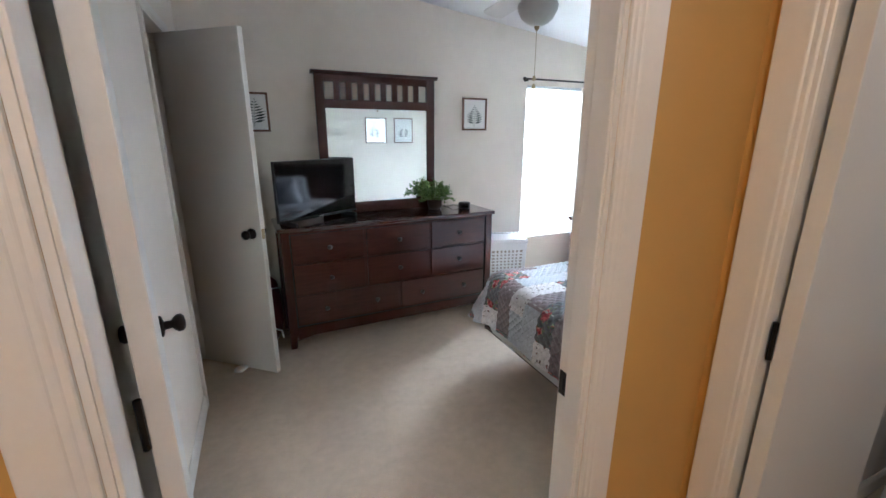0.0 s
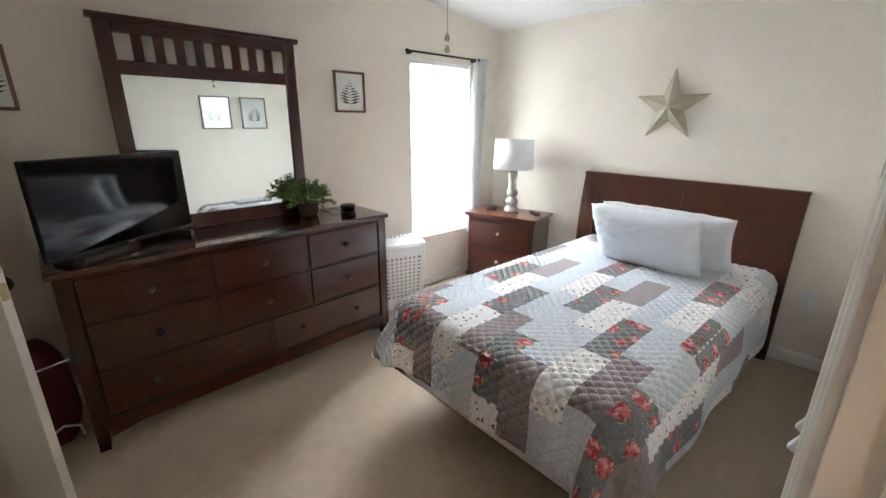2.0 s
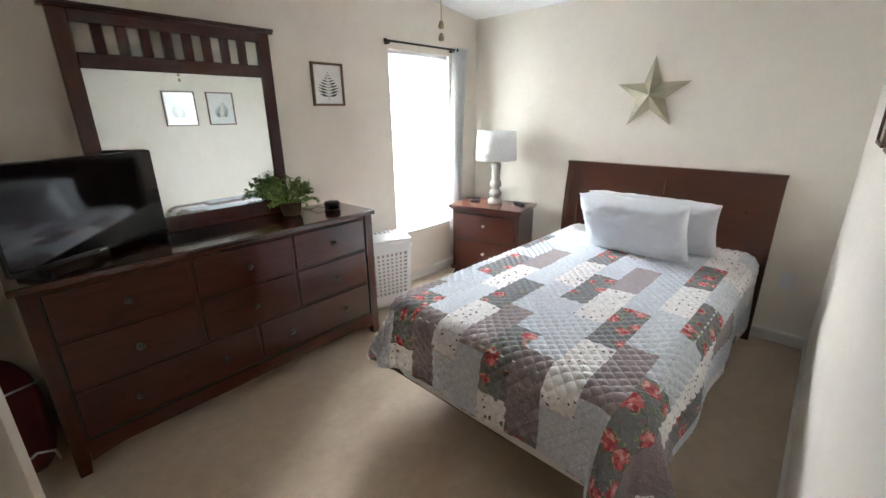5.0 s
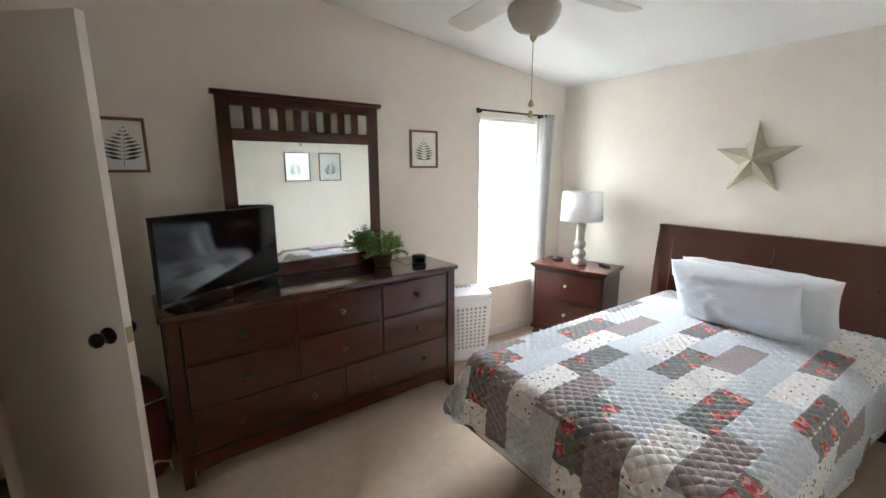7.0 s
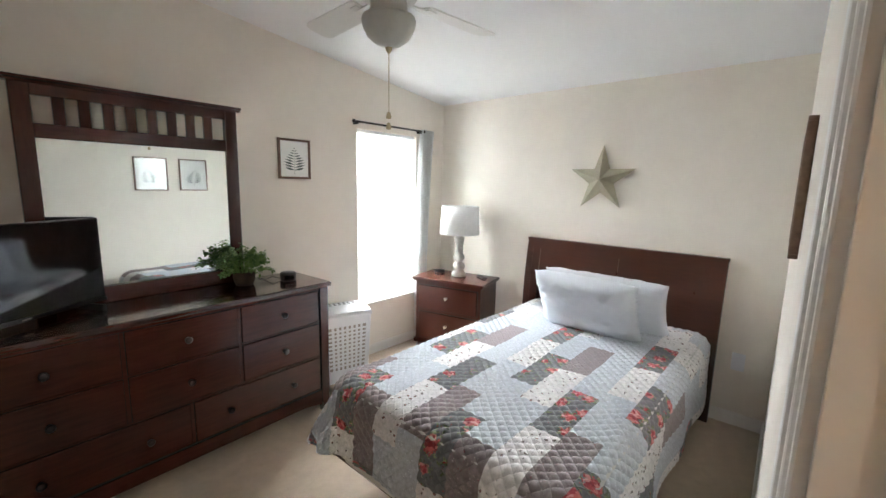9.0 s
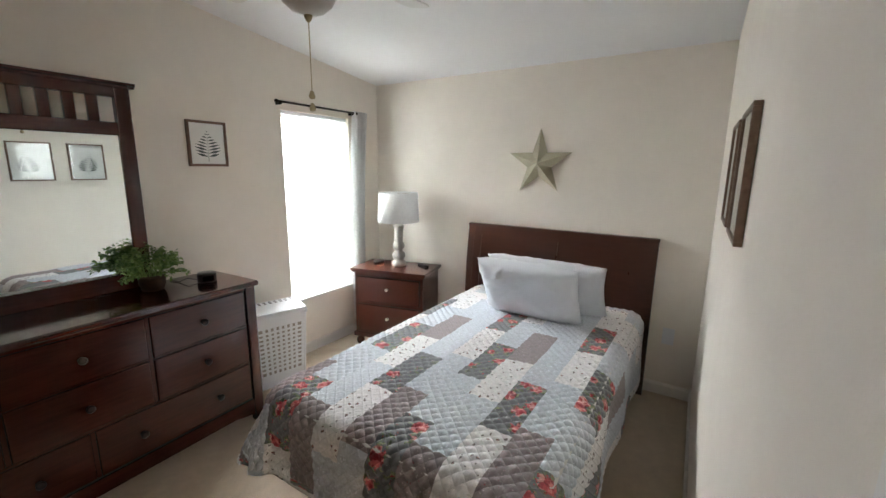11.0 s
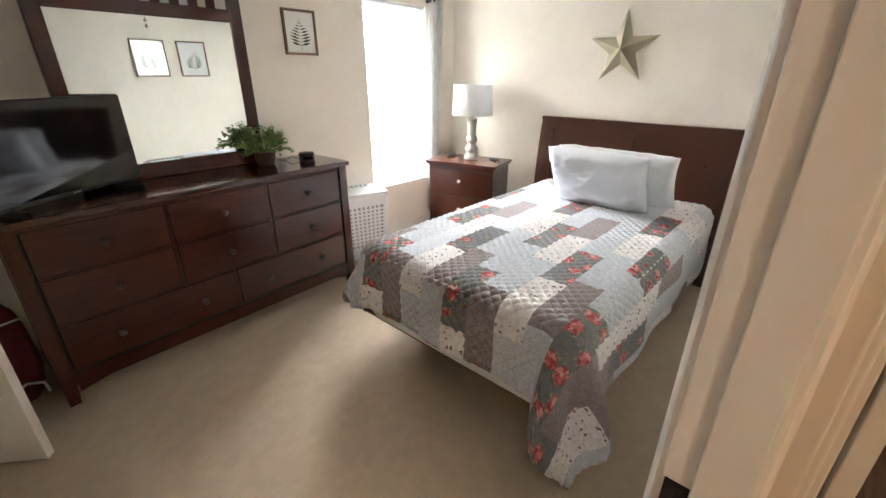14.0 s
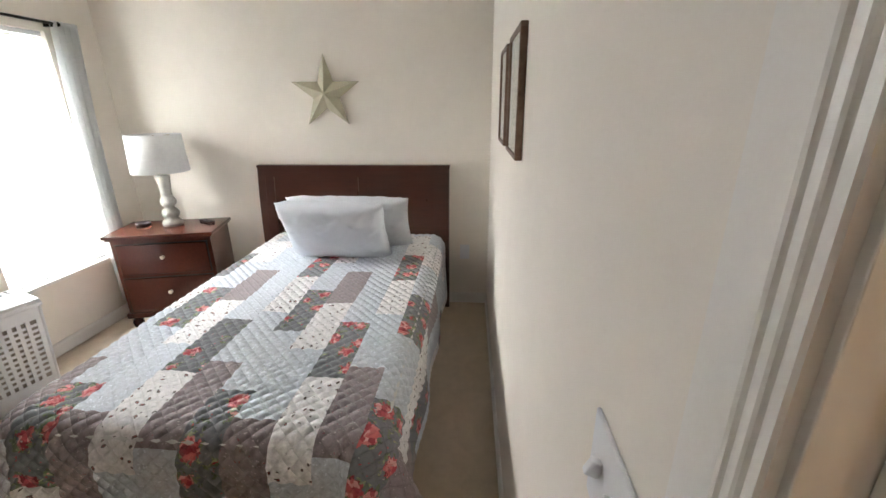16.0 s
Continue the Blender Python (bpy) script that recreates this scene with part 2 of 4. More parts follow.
M_LEAF = leafy("plant_leaf", (0.07, 0.15, 0.03), (0.22, 0.32, 0.09))
M_POT = plain("dark_basket_pot", (0.06, 0.035, 0.022), 0.8, var=0.3, scale=30.0, relief=0.5, fine=60.0)
M_RED = plain("dark_red_nylon", (0.11, 0.006, 0.010), 0.6, var=0.15, scale=12.0, relief=0.2)
M_FAN = plain("fan_white", (0.70, 0.69, 0.65), 0.45, var=0.03)
M_BLADE = plain("fan_blade_white", (0.74, 0.73, 0.70), 0.4, var=0.03)
M_BOWL = translucent("frosted_bowl_glass", (0.74, 0.74, 0.71), 0.35, 0.3)
M_PORC = plain("white_porcelain", (0.80, 0.82, 0.84), 0.12, var=0.01, relief=0, coat=0.4)
M_VINYL = wood("bath_plank_floor", (0.13, 0.075, 0.045), (0.27, 0.17, 0.11), 0.45, (2.0, 14.0, 14.0), 0.0)
M_TOWEL = plain("dark_grey_towel", (0.10, 0.095, 0.085), 0.95, var=0.2, scale=30.0, relief=0.6, fine=250.0)
M_TOWEL2 = plain("taupe_towel", (0.36, 0.32, 0.29), 0.95, var=0.12, scale=30.0, relief=0.6, fine=250.0)
M_GRASS = plain("lawn_grass", (0.07, 0.11, 0.035), 0.95, var=0.4, scale=1.5)
Q = {"G": cloth_patch("quilt_pale_grey", (0.62, 0.66, 0.71), "plain"), "W": cloth_patch("quilt_white_sprigs", (0.86, 0.84, 0.84), "sprigs"),
     "M": cloth_patch("quilt_mauve_speckled", (0.30, 0.25, 0.255), "speckled"), "F": cloth_patch("quilt_slate_roses", (0.19, 0.20, 0.21), "roses")}


# ---- mesh helpers ----
def part(name, bm, material, parent=None, label="", smooth=False):
    me = bpy.data.meshes.new(name)
    bmesh.ops.recalc_face_normals(bm, faces=bm.faces)
    for f in bm.faces:
        f.smooth = smooth
    bm.to_mesh(me)
    bm.free()
    me.materials.append(material)
    ob = new(name, me)
    if parent is not None:
        ob.parent = parent
    if label:
        ob["label"] = label
    return ob


def thing(name, label, category, m=None, group="", kind=""):
    e = new(name)
    e.empty_display_size = 0.1
    if m is not None:
        e.matrix_world = m
    return tagged(e, label, category, group, kind)


def box(x0, x1, y0, y1, z0, z1, bevel=0.0, bm=None, seg=2):
    fresh = bmesh.new()
    bmesh.ops.create_cube(fresh, size=1.0, matrix=Matrix.Translation(((x0 + x1) / 2, (y0 + y1) / 2, (z0 + z1) / 2)) @ Matrix.Diagonal((x1 - x0, y1 - y0, z1 - z0, 1)))
    if bevel:
        bmesh.ops.bevel(fresh, geom=list(fresh.edges), offset=bevel, segments=seg, profile=0.5, affect="EDGES")
    return merged(bm, fresh)


def merged(bm, fresh):
    if bm is None:
        return fresh
    me = bpy.data.meshes.new("scratch")
    fresh.to_mesh(me)
    fresh.free()
    bm.from_mesh(me)
    bpy.data.meshes.remove(me)
    return bm


def moved(bm, m):
    bmesh.ops.transform(bm, matrix=m, verts=bm.verts)
    return bm


def lathe(profile, seg=24, bm=None, m=None):
    """A turned solid round z from (radius, height) pairs."""
    fresh = bmesh.new()
    rings = []
    for r, z in profile:
        rings.append([fresh.verts.new((r * math.cos(a), r * math.sin(a), z)) for a in (i * math.tau / seg for i in range(seg))])
    for lo, hi in zip(rings, rings[1:]):
        for i in range(seg):
            j = (i + 1) % seg
            fresh.faces.new((lo[i], lo[j], hi[j], hi[i]))
    fresh.faces.new(rings[0][::-1])
    fresh.faces.new(rings[-1])
    bmesh.ops.remove_doubles(fresh, verts=fresh.verts, dist=1e-5)
    if m is not None:
        moved(fresh, m)
    return merged(bm, fresh)


def tube(points, radius, seg=8, bm=None):
    fresh = bmesh.new()
    pts = [Vector(p) for p in points]
    rings = []
    for i, p in enumerate(pts):
        d = (pts[min(i + 1, len(pts) - 1)] - pts[max(i - 1, 0)]).normalized()
        q = d.to_track_quat("Z", "Y")
        rings.append([fresh.verts.new(p + q @ Vector((radius * math.cos(a), radius * math.sin(a), 0))) for a in (k * math.tau / seg for k in range(seg))])
    for lo, hi in zip(rings, rings[1:]):
        for i in range(seg):
            j = (i + 1) % seg
            fresh.faces.new((lo[i], lo[j], hi[j], hi[i]))
    fresh.faces.new(rings[0][::-1])
    fresh.faces.new(rings[-1])
    return merged(bm, fresh)


def prism(outline, axis, a, b):
    """Extrudes an outline of (u, v) pairs along an axis: 'x' reads (y, z), 'y' reads (x, z), 'z' reads (x, y)."""
    bm = bmesh.new()
    put = {"x": lambda u, v, w: (w, u, v), "y": lambda u, v, w: (u, w, v), "z": lambda u, v, w: (u, v, w)}[axis]
    lo, hi = [bm.verts.new(put(u, v, a)) for u, v in outline], [bm.verts.new(put(u, v, b)) for u, v in outline]
    n = len(outline)
    for i in range(n):
        j = (i + 1) % n
        bm.faces.new((lo[i], lo[j], hi[j], hi[i]))
    bm.faces.new(lo[::-1])
    bm.faces.new(hi)
    return bm


# ---- structure ----
XW, XE, YS, YN = 0.27, 4.135, 2.370, 5.185
YH = 2.292
XB = 1.670
DL, DR, DTOP = 0.455, 1.292, 2.04


def ceil_z(x):
    return 2.285 + 0.118 * (XE - x)


SKEW = 0.0193


def south_y(x):
    """The south wall stands slightly out of square: its face at x."""
    return YS + SKEW * max(0.0, x - DR)


def structure(name, bm, material, label, category):
    return tagged(part(name, bm, material), label, category, kind="structure")


structure("floor", box(XW - 0.9, XE + 0.1, YH - 0.06, YN + 0.15, -0.12, 0.0), M_CARPET, "beige cut pile wall to wall bedroom carpet", "carpet")
structure("floor_hall", box(0.0, 1.695, -0.6, YH - 0.062, -0.12, -0.002), M_CARPET, "beige cut pile carpet in the hallway", "carpet")
sl = bmesh.new()
co = [(x, y, ceil_z(x) + dz) for dz in (0.0, 0.12) for x, y in ((XW - 1.0, YS - 0.1), (XE + 0.1, YS - 0.1), (XE + 0.1, YN + 0.15), (XW - 1.0, YN + 0.15))]
vs = [sl.verts.new(c) for c in co]
for f in ((0, 1, 2, 3), (4, 5, 6, 7), (0, 1, 5, 4), (1, 2, 6, 5), (2, 3, 7, 6), (3, 0, 4, 7)):
    sl.faces.new([vs[i] for i in f])
structure("ceiling", sl, M_CEIL, "white sloping bedroom ceiling with fine texture", "ceiling")
structure("ceiling_hall", box(0.0, 4.3, -0.6, YS - 0.1, 2.33, 2.45), M_CEIL, "white flat ceiling over hallway and bathroom", "ceiling")
ZT = 2.84
WX0, WX1, WZ0, WZ1 = 3.081, 3.757, 0.475, 1.955
bm = box(XW - 0.1, WX0, YN, YN + 0.14, 0, ZT)
box(WX1, XE + 0.1, YN, YN + 0.14, 0, ZT, bm=bm)
box(WX0, WX1, YN, YN + 0.14, 0, WZ0, bm=bm)
box(WX0, WX1, YN, YN + 0.14, WZ1, ZT, bm=bm)
structure("wall_north", bm, M_WALL, "cream painted bedroom wall with a window opening", "wall")
structure("wall_east", box(XE, XE + 0.1, YS - 1.7, YN, 0, ZT), M_WALL, "cream painted wall behind the bed", "wall")
bm = box(XW - 0.1, DL, YH, YS, 0, ZT)
merged(bm, prism([(DR, YH), (XE, YH), (XE, south_y(XE)), (DR, YS)], "z", 0, ZT))
box(DL, DR, YH, YS, DTOP, ZT, bm=bm)
structure("wall_south", bm, M_WALL, "cream painted bedroom wall with the doorway", "wall")
CY0, CY1 = 4.13, 4.70
bm = box(XW - 0.1, XW, YS, CY0, 0, ZT)
box(XW - 0.1, XW, CY1, YN, 0, ZT, bm=bm)
box(XW - 0.1, XW, CY0, CY1, DTOP, ZT, bm=bm)
structure("wall_west", bm, M_WALL, "cream painted wall with the closet opening", "wall")
bm = box(-0.62, -0.55, 3.6, YN + 0.14, 0, ZT)
box(-0.55, XW - 0.1, 3.6, 3.67, 0, ZT, bm=bm)
box(-0.55, XW - 0.1, YN + 0.02, YN + 0.14, 0, ZT, bm=bm)
structure("wall_closet", bm, M_WALL, "plain painted walls inside the closet", "wall")
# hall skin, side walls, bathroom shell
bm = box(0.16, DL, YH - 0.006, YH - 0.0005, 0, 2.33)
box(DR, XB, YH - 0.006, YH - 0.0005, 0, 2.33, bm=bm)
box(DL, DR, YH - 0.006, YH - 0.0005, DTOP, 2.33, bm=bm)
box(0.06, 0.16, -0.6, YH, 0, 2.33, bm=bm)
box(0.06, 1.8, -0.7, -0.6, 0, 2.33, bm=bm)
structure("wall_hall", bm, M_HALL, "warm tan painted hallway wall", "wall")
BY0, BY1 = 1.36, 2.170
bm = box(XB, 1.80, -0.6, BY0, 0, 2.33)
box(XB, 1.80, BY1 + 0.012, YH - 0.006, 0, 2.33, bm=bm)
box(XB, 1.80, BY0, BY1, DTOP, 2.33, bm=bm)
structure("wall_hall_east", bm, M_HALL, "warm tan hallway wall with the bathroom doorway", "wall")
bm = box(1.80, XE, YH - 0.006, YH - 0.0005, 0, 2.33)
box(1.80, XE, 0.72, 0.80, 0, 2.33, bm=bm)
structure("wall_bathroom", bm, M_BATH, "pale grey painted bathroom wall", "wall")
structure("floor_bathroom_base", box(1.70, XE, 0.72, YH - 0.062, -0.12, -0.008), M_GAP_SHADE, "dark underlay below the bathroom planks", "floor")
m_glow, t_glow, p_glow = nodes_of("overcast_sky_glow")
p_glow.inputs["Base Color"].default_value = (0.8, 0.85, 0.9, 1)
p_glow.inputs["Emission Color"].default_value, p_glow.inputs["Emission Strength"].default_value = (0.90, 0.95, 1.0, 1), 56.0
structure("backdrop", box(-12, 18, 12.0, 12.1, -0.5, 11), m_glow, "plain bright overcast sky beyond the window", "backdrop")
structure("ground", box(-60, 60, YN + 0.2, 140, -0.6, -0.5), M_GRASS, "green lawn outside the window", "ground")


def casing_profile(u0, u1, flip=False):
    """A moulded door casing section: width from u0 to u1, up to 16 mm proud."""
    w = u1 - u0
    pts = [(0, 0), (0, 0.007), (0.03, 0.009), (0.13, 0.0095), (0.16, 0.0115), (0.19, 0.0125), (0.28, 0.0128), (0.31, 0.0148), (0.35, 0.0156), (0.95, 0.016), (0.985, 0.0145), (1, 0.012), (1, 0)]
    return [(u0 + w * p, h) for p, h in pts]


def casing(name, parent, axis, fixed, side, a0, a1, top, wide=0.058, label=""):
    """Casing round a door opening. axis 'y': the wall faces y; side: +1 or -1, the way that it faces."""
    out = []
    for u_in, u_out in ((a0, a0 - wide), (a1, a1 + wide)):
        sec = [(u, fixed + side * h) for u, h in casing_profile(u_in, u_out)]
        if axis == "x":
            sec = [(h, u) for u, h in sec]
        out.append(part(name, prism(sec, "z", 0, top), M_TRIM, parent))
    head = [(top + abs(u), fixed + side * h) for u, h in casing_profile(0, wide)]
    if axis == "y":
        bmh = prism([(h, u) for u, h in head], "x", a0 - wide, a1 + wide)
    else:
        bmh = prism([(h, u) for u, h in head], "y", a0 - wide, a1 + wide)
    out.append(part(name, bmh, M_TRIM, parent))
    return out


frame1 = thing("door_frame_1", "white painted bedroom door frame with moulded casing", "door frame", kind="structure")
casing("casing", frame1, "y", YS, 1, DL + 0.006, DR - 0.006, DTOP, 0.060)
casing("casing", frame1, "y", YH - 0.006, -1, DL, DR, DTOP, 0.078)
part("jamb", box(DL, DL + 0.012, YH - 0.006, YS, 0, DTOP - 0.012, 0.001), M_TRIM, frame1)
part("jamb", box(DR - 0.012, DR, YH - 0.006, YS, 0, DTOP - 0.012, 0.001), M_TRIM, frame1)
part("jamb", box(DL, DR, YH - 0.006, YS, DTOP - 0.012, DTOP, 0.001), M_TRIM, frame1)
part("door_stop", box(DL + 0.012, DL + 0.020, YH - 0.004, YH + 0.046, 0, DTOP - 0.012, 0.002), M_TRIM, frame1)
part("door_stop", box(DR - 0.020, DR - 0.012, YH - 0.004, YH + 0.046, 0, DTOP - 0.012, 0.002), M_TRIM, frame1)
sp = part("strike_plate", box(DR - 0.0145, DR - 0.012, YS - 0.048, YS - 0.004, 0.905, 0.965, 0.001), M_BRONZE, frame1, "dark bronze strike plate")
# no real hole: a black block carries the shade of the latch hole
part("latch_hole", box(DR - 0.0155, DR - 0.0143, YS - 0.036, YS - 0.018, 0.922, 0.948), M_GAP_SHADE, sp, "black block standing in for the shaded latch hole")
frame2 = thing("door_frame_2", "white painted closet door frame", "door frame", kind="structure")
casing("casing", frame2, "x", XW, 1, CY0, CY1, DTOP)
part("jamb", box(XW - 0.1, XW, CY0, CY0 + 0.012, 0, DTOP, 0.001), M_TRIM, frame2)
part("jamb", box(XW - 0.1, XW, CY1 - 0.012, CY1, 0, DTOP, 0.001), M_TRIM, frame2)
frame3 = thing("door_frame_3", "white painted bathroom door frame with moulded casing", "door frame", kind="structure")
casing("casing", frame3, "x", XB, -1, BY0, BY1, DTOP, 0.090)
part("jamb", box(XB, 1.80, BY0, BY0 + 0.012, 0, DTOP, 0.001), M_TRIM, frame3)
part("jamb", box(XB, 1.80, BY1, BY1 + 0.012, 0, DTOP, 0.001), M_TRIM, frame3)


def baseboard(name, axis, fixed, side, a, b, h=0.085):
    sec = [(0, 0), (0.012, 0), (0.012, h - 0.018), (0.008, h - 0.006), (0.004, h), (0, h)]
    pr = prism([(fixed + side * u, v) for u, v in sec], "y" if axis == "x" else "x", a, b) if axis == "x" else prism([(fixed + side * u, v) for u, v in sec], "x", a, b)
    return tagged(part(name, pr, M_TRIM), "white painted baseboard with a rounded top", "baseboard", kind="structure")


baseboard("baseboard_north", "y", YN, -1, XW + 0.013, XE - 0.013)
baseboard("baseboard_east", "x", XE, -1, YS + 0.013, YN)
skirt = baseboard("baseboard_south", "y", YS, 1, DR + 0.06, XE - 0.013)
for v in skirt.data.vertices:
    v.co.y += south_y(v.co.x) - YS
baseboard("baseboard_west", "x", XW, 1, YS + 0.02, CY0 - 0.06)
baseboard("baseboard_bathroom", "y", YH - 0.006, -1, 2.45, 3.33)


# ---- doors ----
def knob_on(door, x, y, z, ry, parent=None):
    k = part("knob", lathe([(0.001, 0), (0.032, 0), (0.033, 0.004), (0.028, 0.008), (0.013, 0.011), (0.012, 0.03), (0.02, 0.036), (0.027, 0.046), (0.027, 0.056), (0.02, 0.064), (0.001, 0.067)], 20,
                           m=pose(x, y, z) @ pose(0, 0, 0, ry, 0, 0)), M_BRONZE, door, "dark bronze round door knob", True)
    return k


def door_leaf(name, w, h, m, label, lever=True):
    d = thing(name, label, "door", m, kind="structure")
    part("leaf", box(0, w, -0.0175, 0.0175, 0.015, h, 0.002), M_DOOR, d)
    knob_on(d, w - 0.065, -0.0175, 0.93, 90)
    knob_on(d, w - 0.065, 0.0175, 0.93, -90)
    part("latch", box(w, w + 0.002, -0.012, 0.012, 0.90, 0.96, 0.0005), M_BRASS, d, "dull brass latch plate")
    for z in (0.25, 1.05, 1.85):
        part("hinge", tube([(-0.004, 0.022, z - 0.045), (-0.004, 0.022, z + 0.045)], 0.006), M_BRONZE, d, "dark bronze hinge barrel")
    return d


d1 = door_leaf("door_1", 0.765, 2.025, pose(0.500, 2.395, 0, 0, 0, 102.6), "open cream painted flat bedroom door with dark knob")
d2 = door_leaf("door_2", 0.575, 2.035, pose(0.235, 4.665, 0, 0, 0, -41.0), "open cream painted flat closet door with dark knob")
d3 = door_leaf("door_3", 0.755, 2.025, pose(1.690, 2.139, 0, 0, 0, 4.0), "open pale painted bathroom door with dark knob")
# tassel hung on the bedroom door
hook = thing("door_hanger", "small navy tassel hanging on the bedroom door", "ornament")
tb = bmesh.new()
for i in range(26):
    a = random.uniform(0, math.tau)
    r = random.uniform(0.0, 0.011)
    tube([(0.372 + r * math.cos(a) * 0.4, 2.98 + r * math.sin(a), 1.80), (0.372 + r * 0.6 * math.cos(a), 2.98 + 2 * r * math.sin(a), 1.80 - random.uniform(0.08, 0.13))], 0.0012, 4, tb)
part("tassel", tb, plain("navy_thread", (0.03, 0.06, 0.10), 0.9), hook)
part("cord", tube([(0.372, 2.98, 1.80), (0.366, 2.98, 1.92)], 0.0016), plain("navy_cord", (0.03, 0.05, 0.08), 0.9), hook)

# ---- window ----
win = thing("window_1", "white framed double hung window behind a lowered blind", "window", kind="structure")
fy = YN + 0.105
for a, b, c, d in ((WX0, WX0 + 0.04, WZ0, WZ1), (WX1 - 0.04, WX1, WZ0, WZ1), (WX0 + 0.04, WX1 - 0.04, WZ0, WZ0 + 0.04), (WX0 + 0.04, WX1 - 0.04, WZ1 - 0.04, WZ1), (WX0 + 0.04, WX1 - 0.04, 1.19, 1.24)):
    part("window_frame", box(a, b, fy - 0.02, fy + 0.03, c, d, 0.003), M_TRIM, win)
for z0, z1 in ((WZ0 + 0.04, 1.19), (1.24, WZ1 - 0.04)):
    g = part("pane", box(WX0 + 0.04, WX1 - 0.04, fy, fy + 0.004, z0, z1), M_GLASS, win)
    g.visible_shadow = False
part("window_sill", box(WX0 + 0.002, WX1 - 0.002, YN - 0.014, YN + 0.085, WZ0 - 0.016, WZ0 + 0.004, 0.004), M_TRIM, win, "white painted window sill")
blind = thing("window_blind", "white horizontal mini blind, lowered and half closed", "window blind")
part("headrail", box(WX0 + 0.006, WX1 - 0.006, YN + 0.02, YN + 0.05, WZ1 - 0.03, WZ1 - 0.002, 0.003), M_WHITEPL, blind)
part("bottom_rail", box(WX0 + 0.008, WX1 - 0.008, YN + 0.024, YN + 0.046, WZ0 + 0.012, WZ0 + 0.026, 0.003), M_WHITEPL, blind)
slat_mesh = bmesh.new()
prof = [(-0.0125, -0.0008), (-0.006, 0.0012), (0.0, 0.002), (0.006, 0.0012), (0.0125, -0.0008)]
ca, sa = math.cos(radians(38)), math.sin(radians(38))
rows2 = [[slat_mesh.verts.new((x, u * ca - v * sa, u * sa + v * ca)) for u, v in prof] for x in (WX0 + 0.008, WX1 - 0.008)]
for i in range(4):
    slat_mesh.faces.new((rows2[0][i], rows2[0][i + 1], rows2[1][i + 1], rows2[1][i]))
first = part("slat", slat_mesh, M_SLAT, blind)
first.location = (0, YN + 0.035, WZ0 + 0.045)
for i in range(1, int((WZ1 - WZ0 - 0.08) / 0.0225)):
    s = new("slat", first.data)
    s.parent, s.location = blind, (0, YN + 0.035, WZ0 + 0.045 + i * 0.0225)
for x in (WX0 + 0.12, WX1 - 0.12):
    part("ladder_cord", tube([(x, YN + 0.020, WZ0 + 0.02), (x, YN + 0.020, WZ1 - 0.02)], 0.001, 5), M_WHITEPL, blind)
rod = thing("curtain_rod", "thin dark bronze curtain rod above the window", "curtain rod")
RZ = 2.0
part("rod", tube([(3.02, 5.133, RZ), (3.80, 5.133, RZ)], 0.008, 12), M_BRONZE, rod, smooth=True)
for x, s in ((3.02, -1), (3.80, 1)):
    part("finial", lathe([(0.001, 0), (0.012, 0), (0.015, 0.008), (0.012, 0.02), (0.001, 0.022)], 14, m=pose(x - 0.004 * s, 5.133, RZ, 0, 90 * s, 0)), M_BRONZE, rod, smooth=True)
    part("bracket", box(x - 0.008 - 0.03 * s, x + 0.008 - 0.03 * s, 5.13, YN, RZ - 0.02, RZ + 0.0, 0.002), M_BRONZE, rod)
# curtain gathered at the end of the rod
cu = bmesh.new()
n_u, n_v = 44, 40
grid = []
for j in range(n_v + 1):
    z = 0.14 + (RZ + 0.015 - 0.14) * j / n_v
    k = 1.0 - j / n_v
    row = []
    for i in range(n_u + 1):
        u = i / n_u
        x = 3.725 + 0.03 * (1 - k) ** 3 + u * (0.185 - 0.055 * k) - 0.015 * math.sin(3 * k)
        y = 5.128 + (0.014 + 0.010 * k) * math.sin(u * math.tau * 4.5 + 0.8 * k)
        row.append(cu.verts.new((x, y, z)))
    grid.append(row)
for a, b in zip(grid, grid[1:]):
    for i in range(n_u):
        cu.faces.new((a[i], a[i + 1], b[i + 1], b[i]))
bmesh.ops.solidify(cu, geom=cu.faces[:], thickness=0.0015)
tagged(part("curtain", cu, M_CURTAIN, smooth=True), "white cotton curtain panel gathered beside the window", "curtain")


# ---- dresser with mirror ----
DA = pose(2.455, 4.642, 0, 0, 0, 2.6)
dresser = thing("dresser", "dark cherry wood nine drawer dresser with dark knobs", "dresser", DA)
L, D = 1.71, 0.455
part("top", box(-L, 0, 0, D, 0.857, 0.887, 0.006), M_WOOD_TOP, dresser)
part("body", box(-L + 0.03, -0.03, 0.035, D - 0.01, 0.085, 0.857, 0.002), M_WOOD, dresser)
# thin black sheet: shade of the drawer gaps put in as colour
part("drawer_recess", box(-L + 0.078, -0.078, 0.031, 0.0345, 0.155, 0.845), M_GAP_SHADE, dresser, "black sheet standing in for shade between the drawers")
for x0 in (-L + 0.02, -0.075):
    out = [(x0, 0.857), (x0 + 0.055, 0.857), (x0 + 0.055, 0.11), (x0 + (0.042 if x0 < -1 else 0.055), 0.0), (x0 + (0.0 if x0 < -1 else 0.013), 0.0), (x0, 0.11)]
    part("leg", prism(out, "y", 0.016, 0.07), M_WOOD_V, dresser)
    part("leg", prism(out, "y", D - 0.07, D - 0.012), M_WOOD_V, dresser)
    part("side_panel", box(x0 + 0.012, x0 + 0.043, 0.07, D - 0.07, 0.13, 0.857, 0.002), M_WOOD, dresser)
part("apron", prism([(-L + 0.075, 0.155), (-L + 0.075, 0.055), (-L + 0.20, 0.080), (-0.20, 0.080), (-0.075, 0.055), (-0.075, 0.155)], "y", 0.022, 0.034), M_WOOD, dresser)


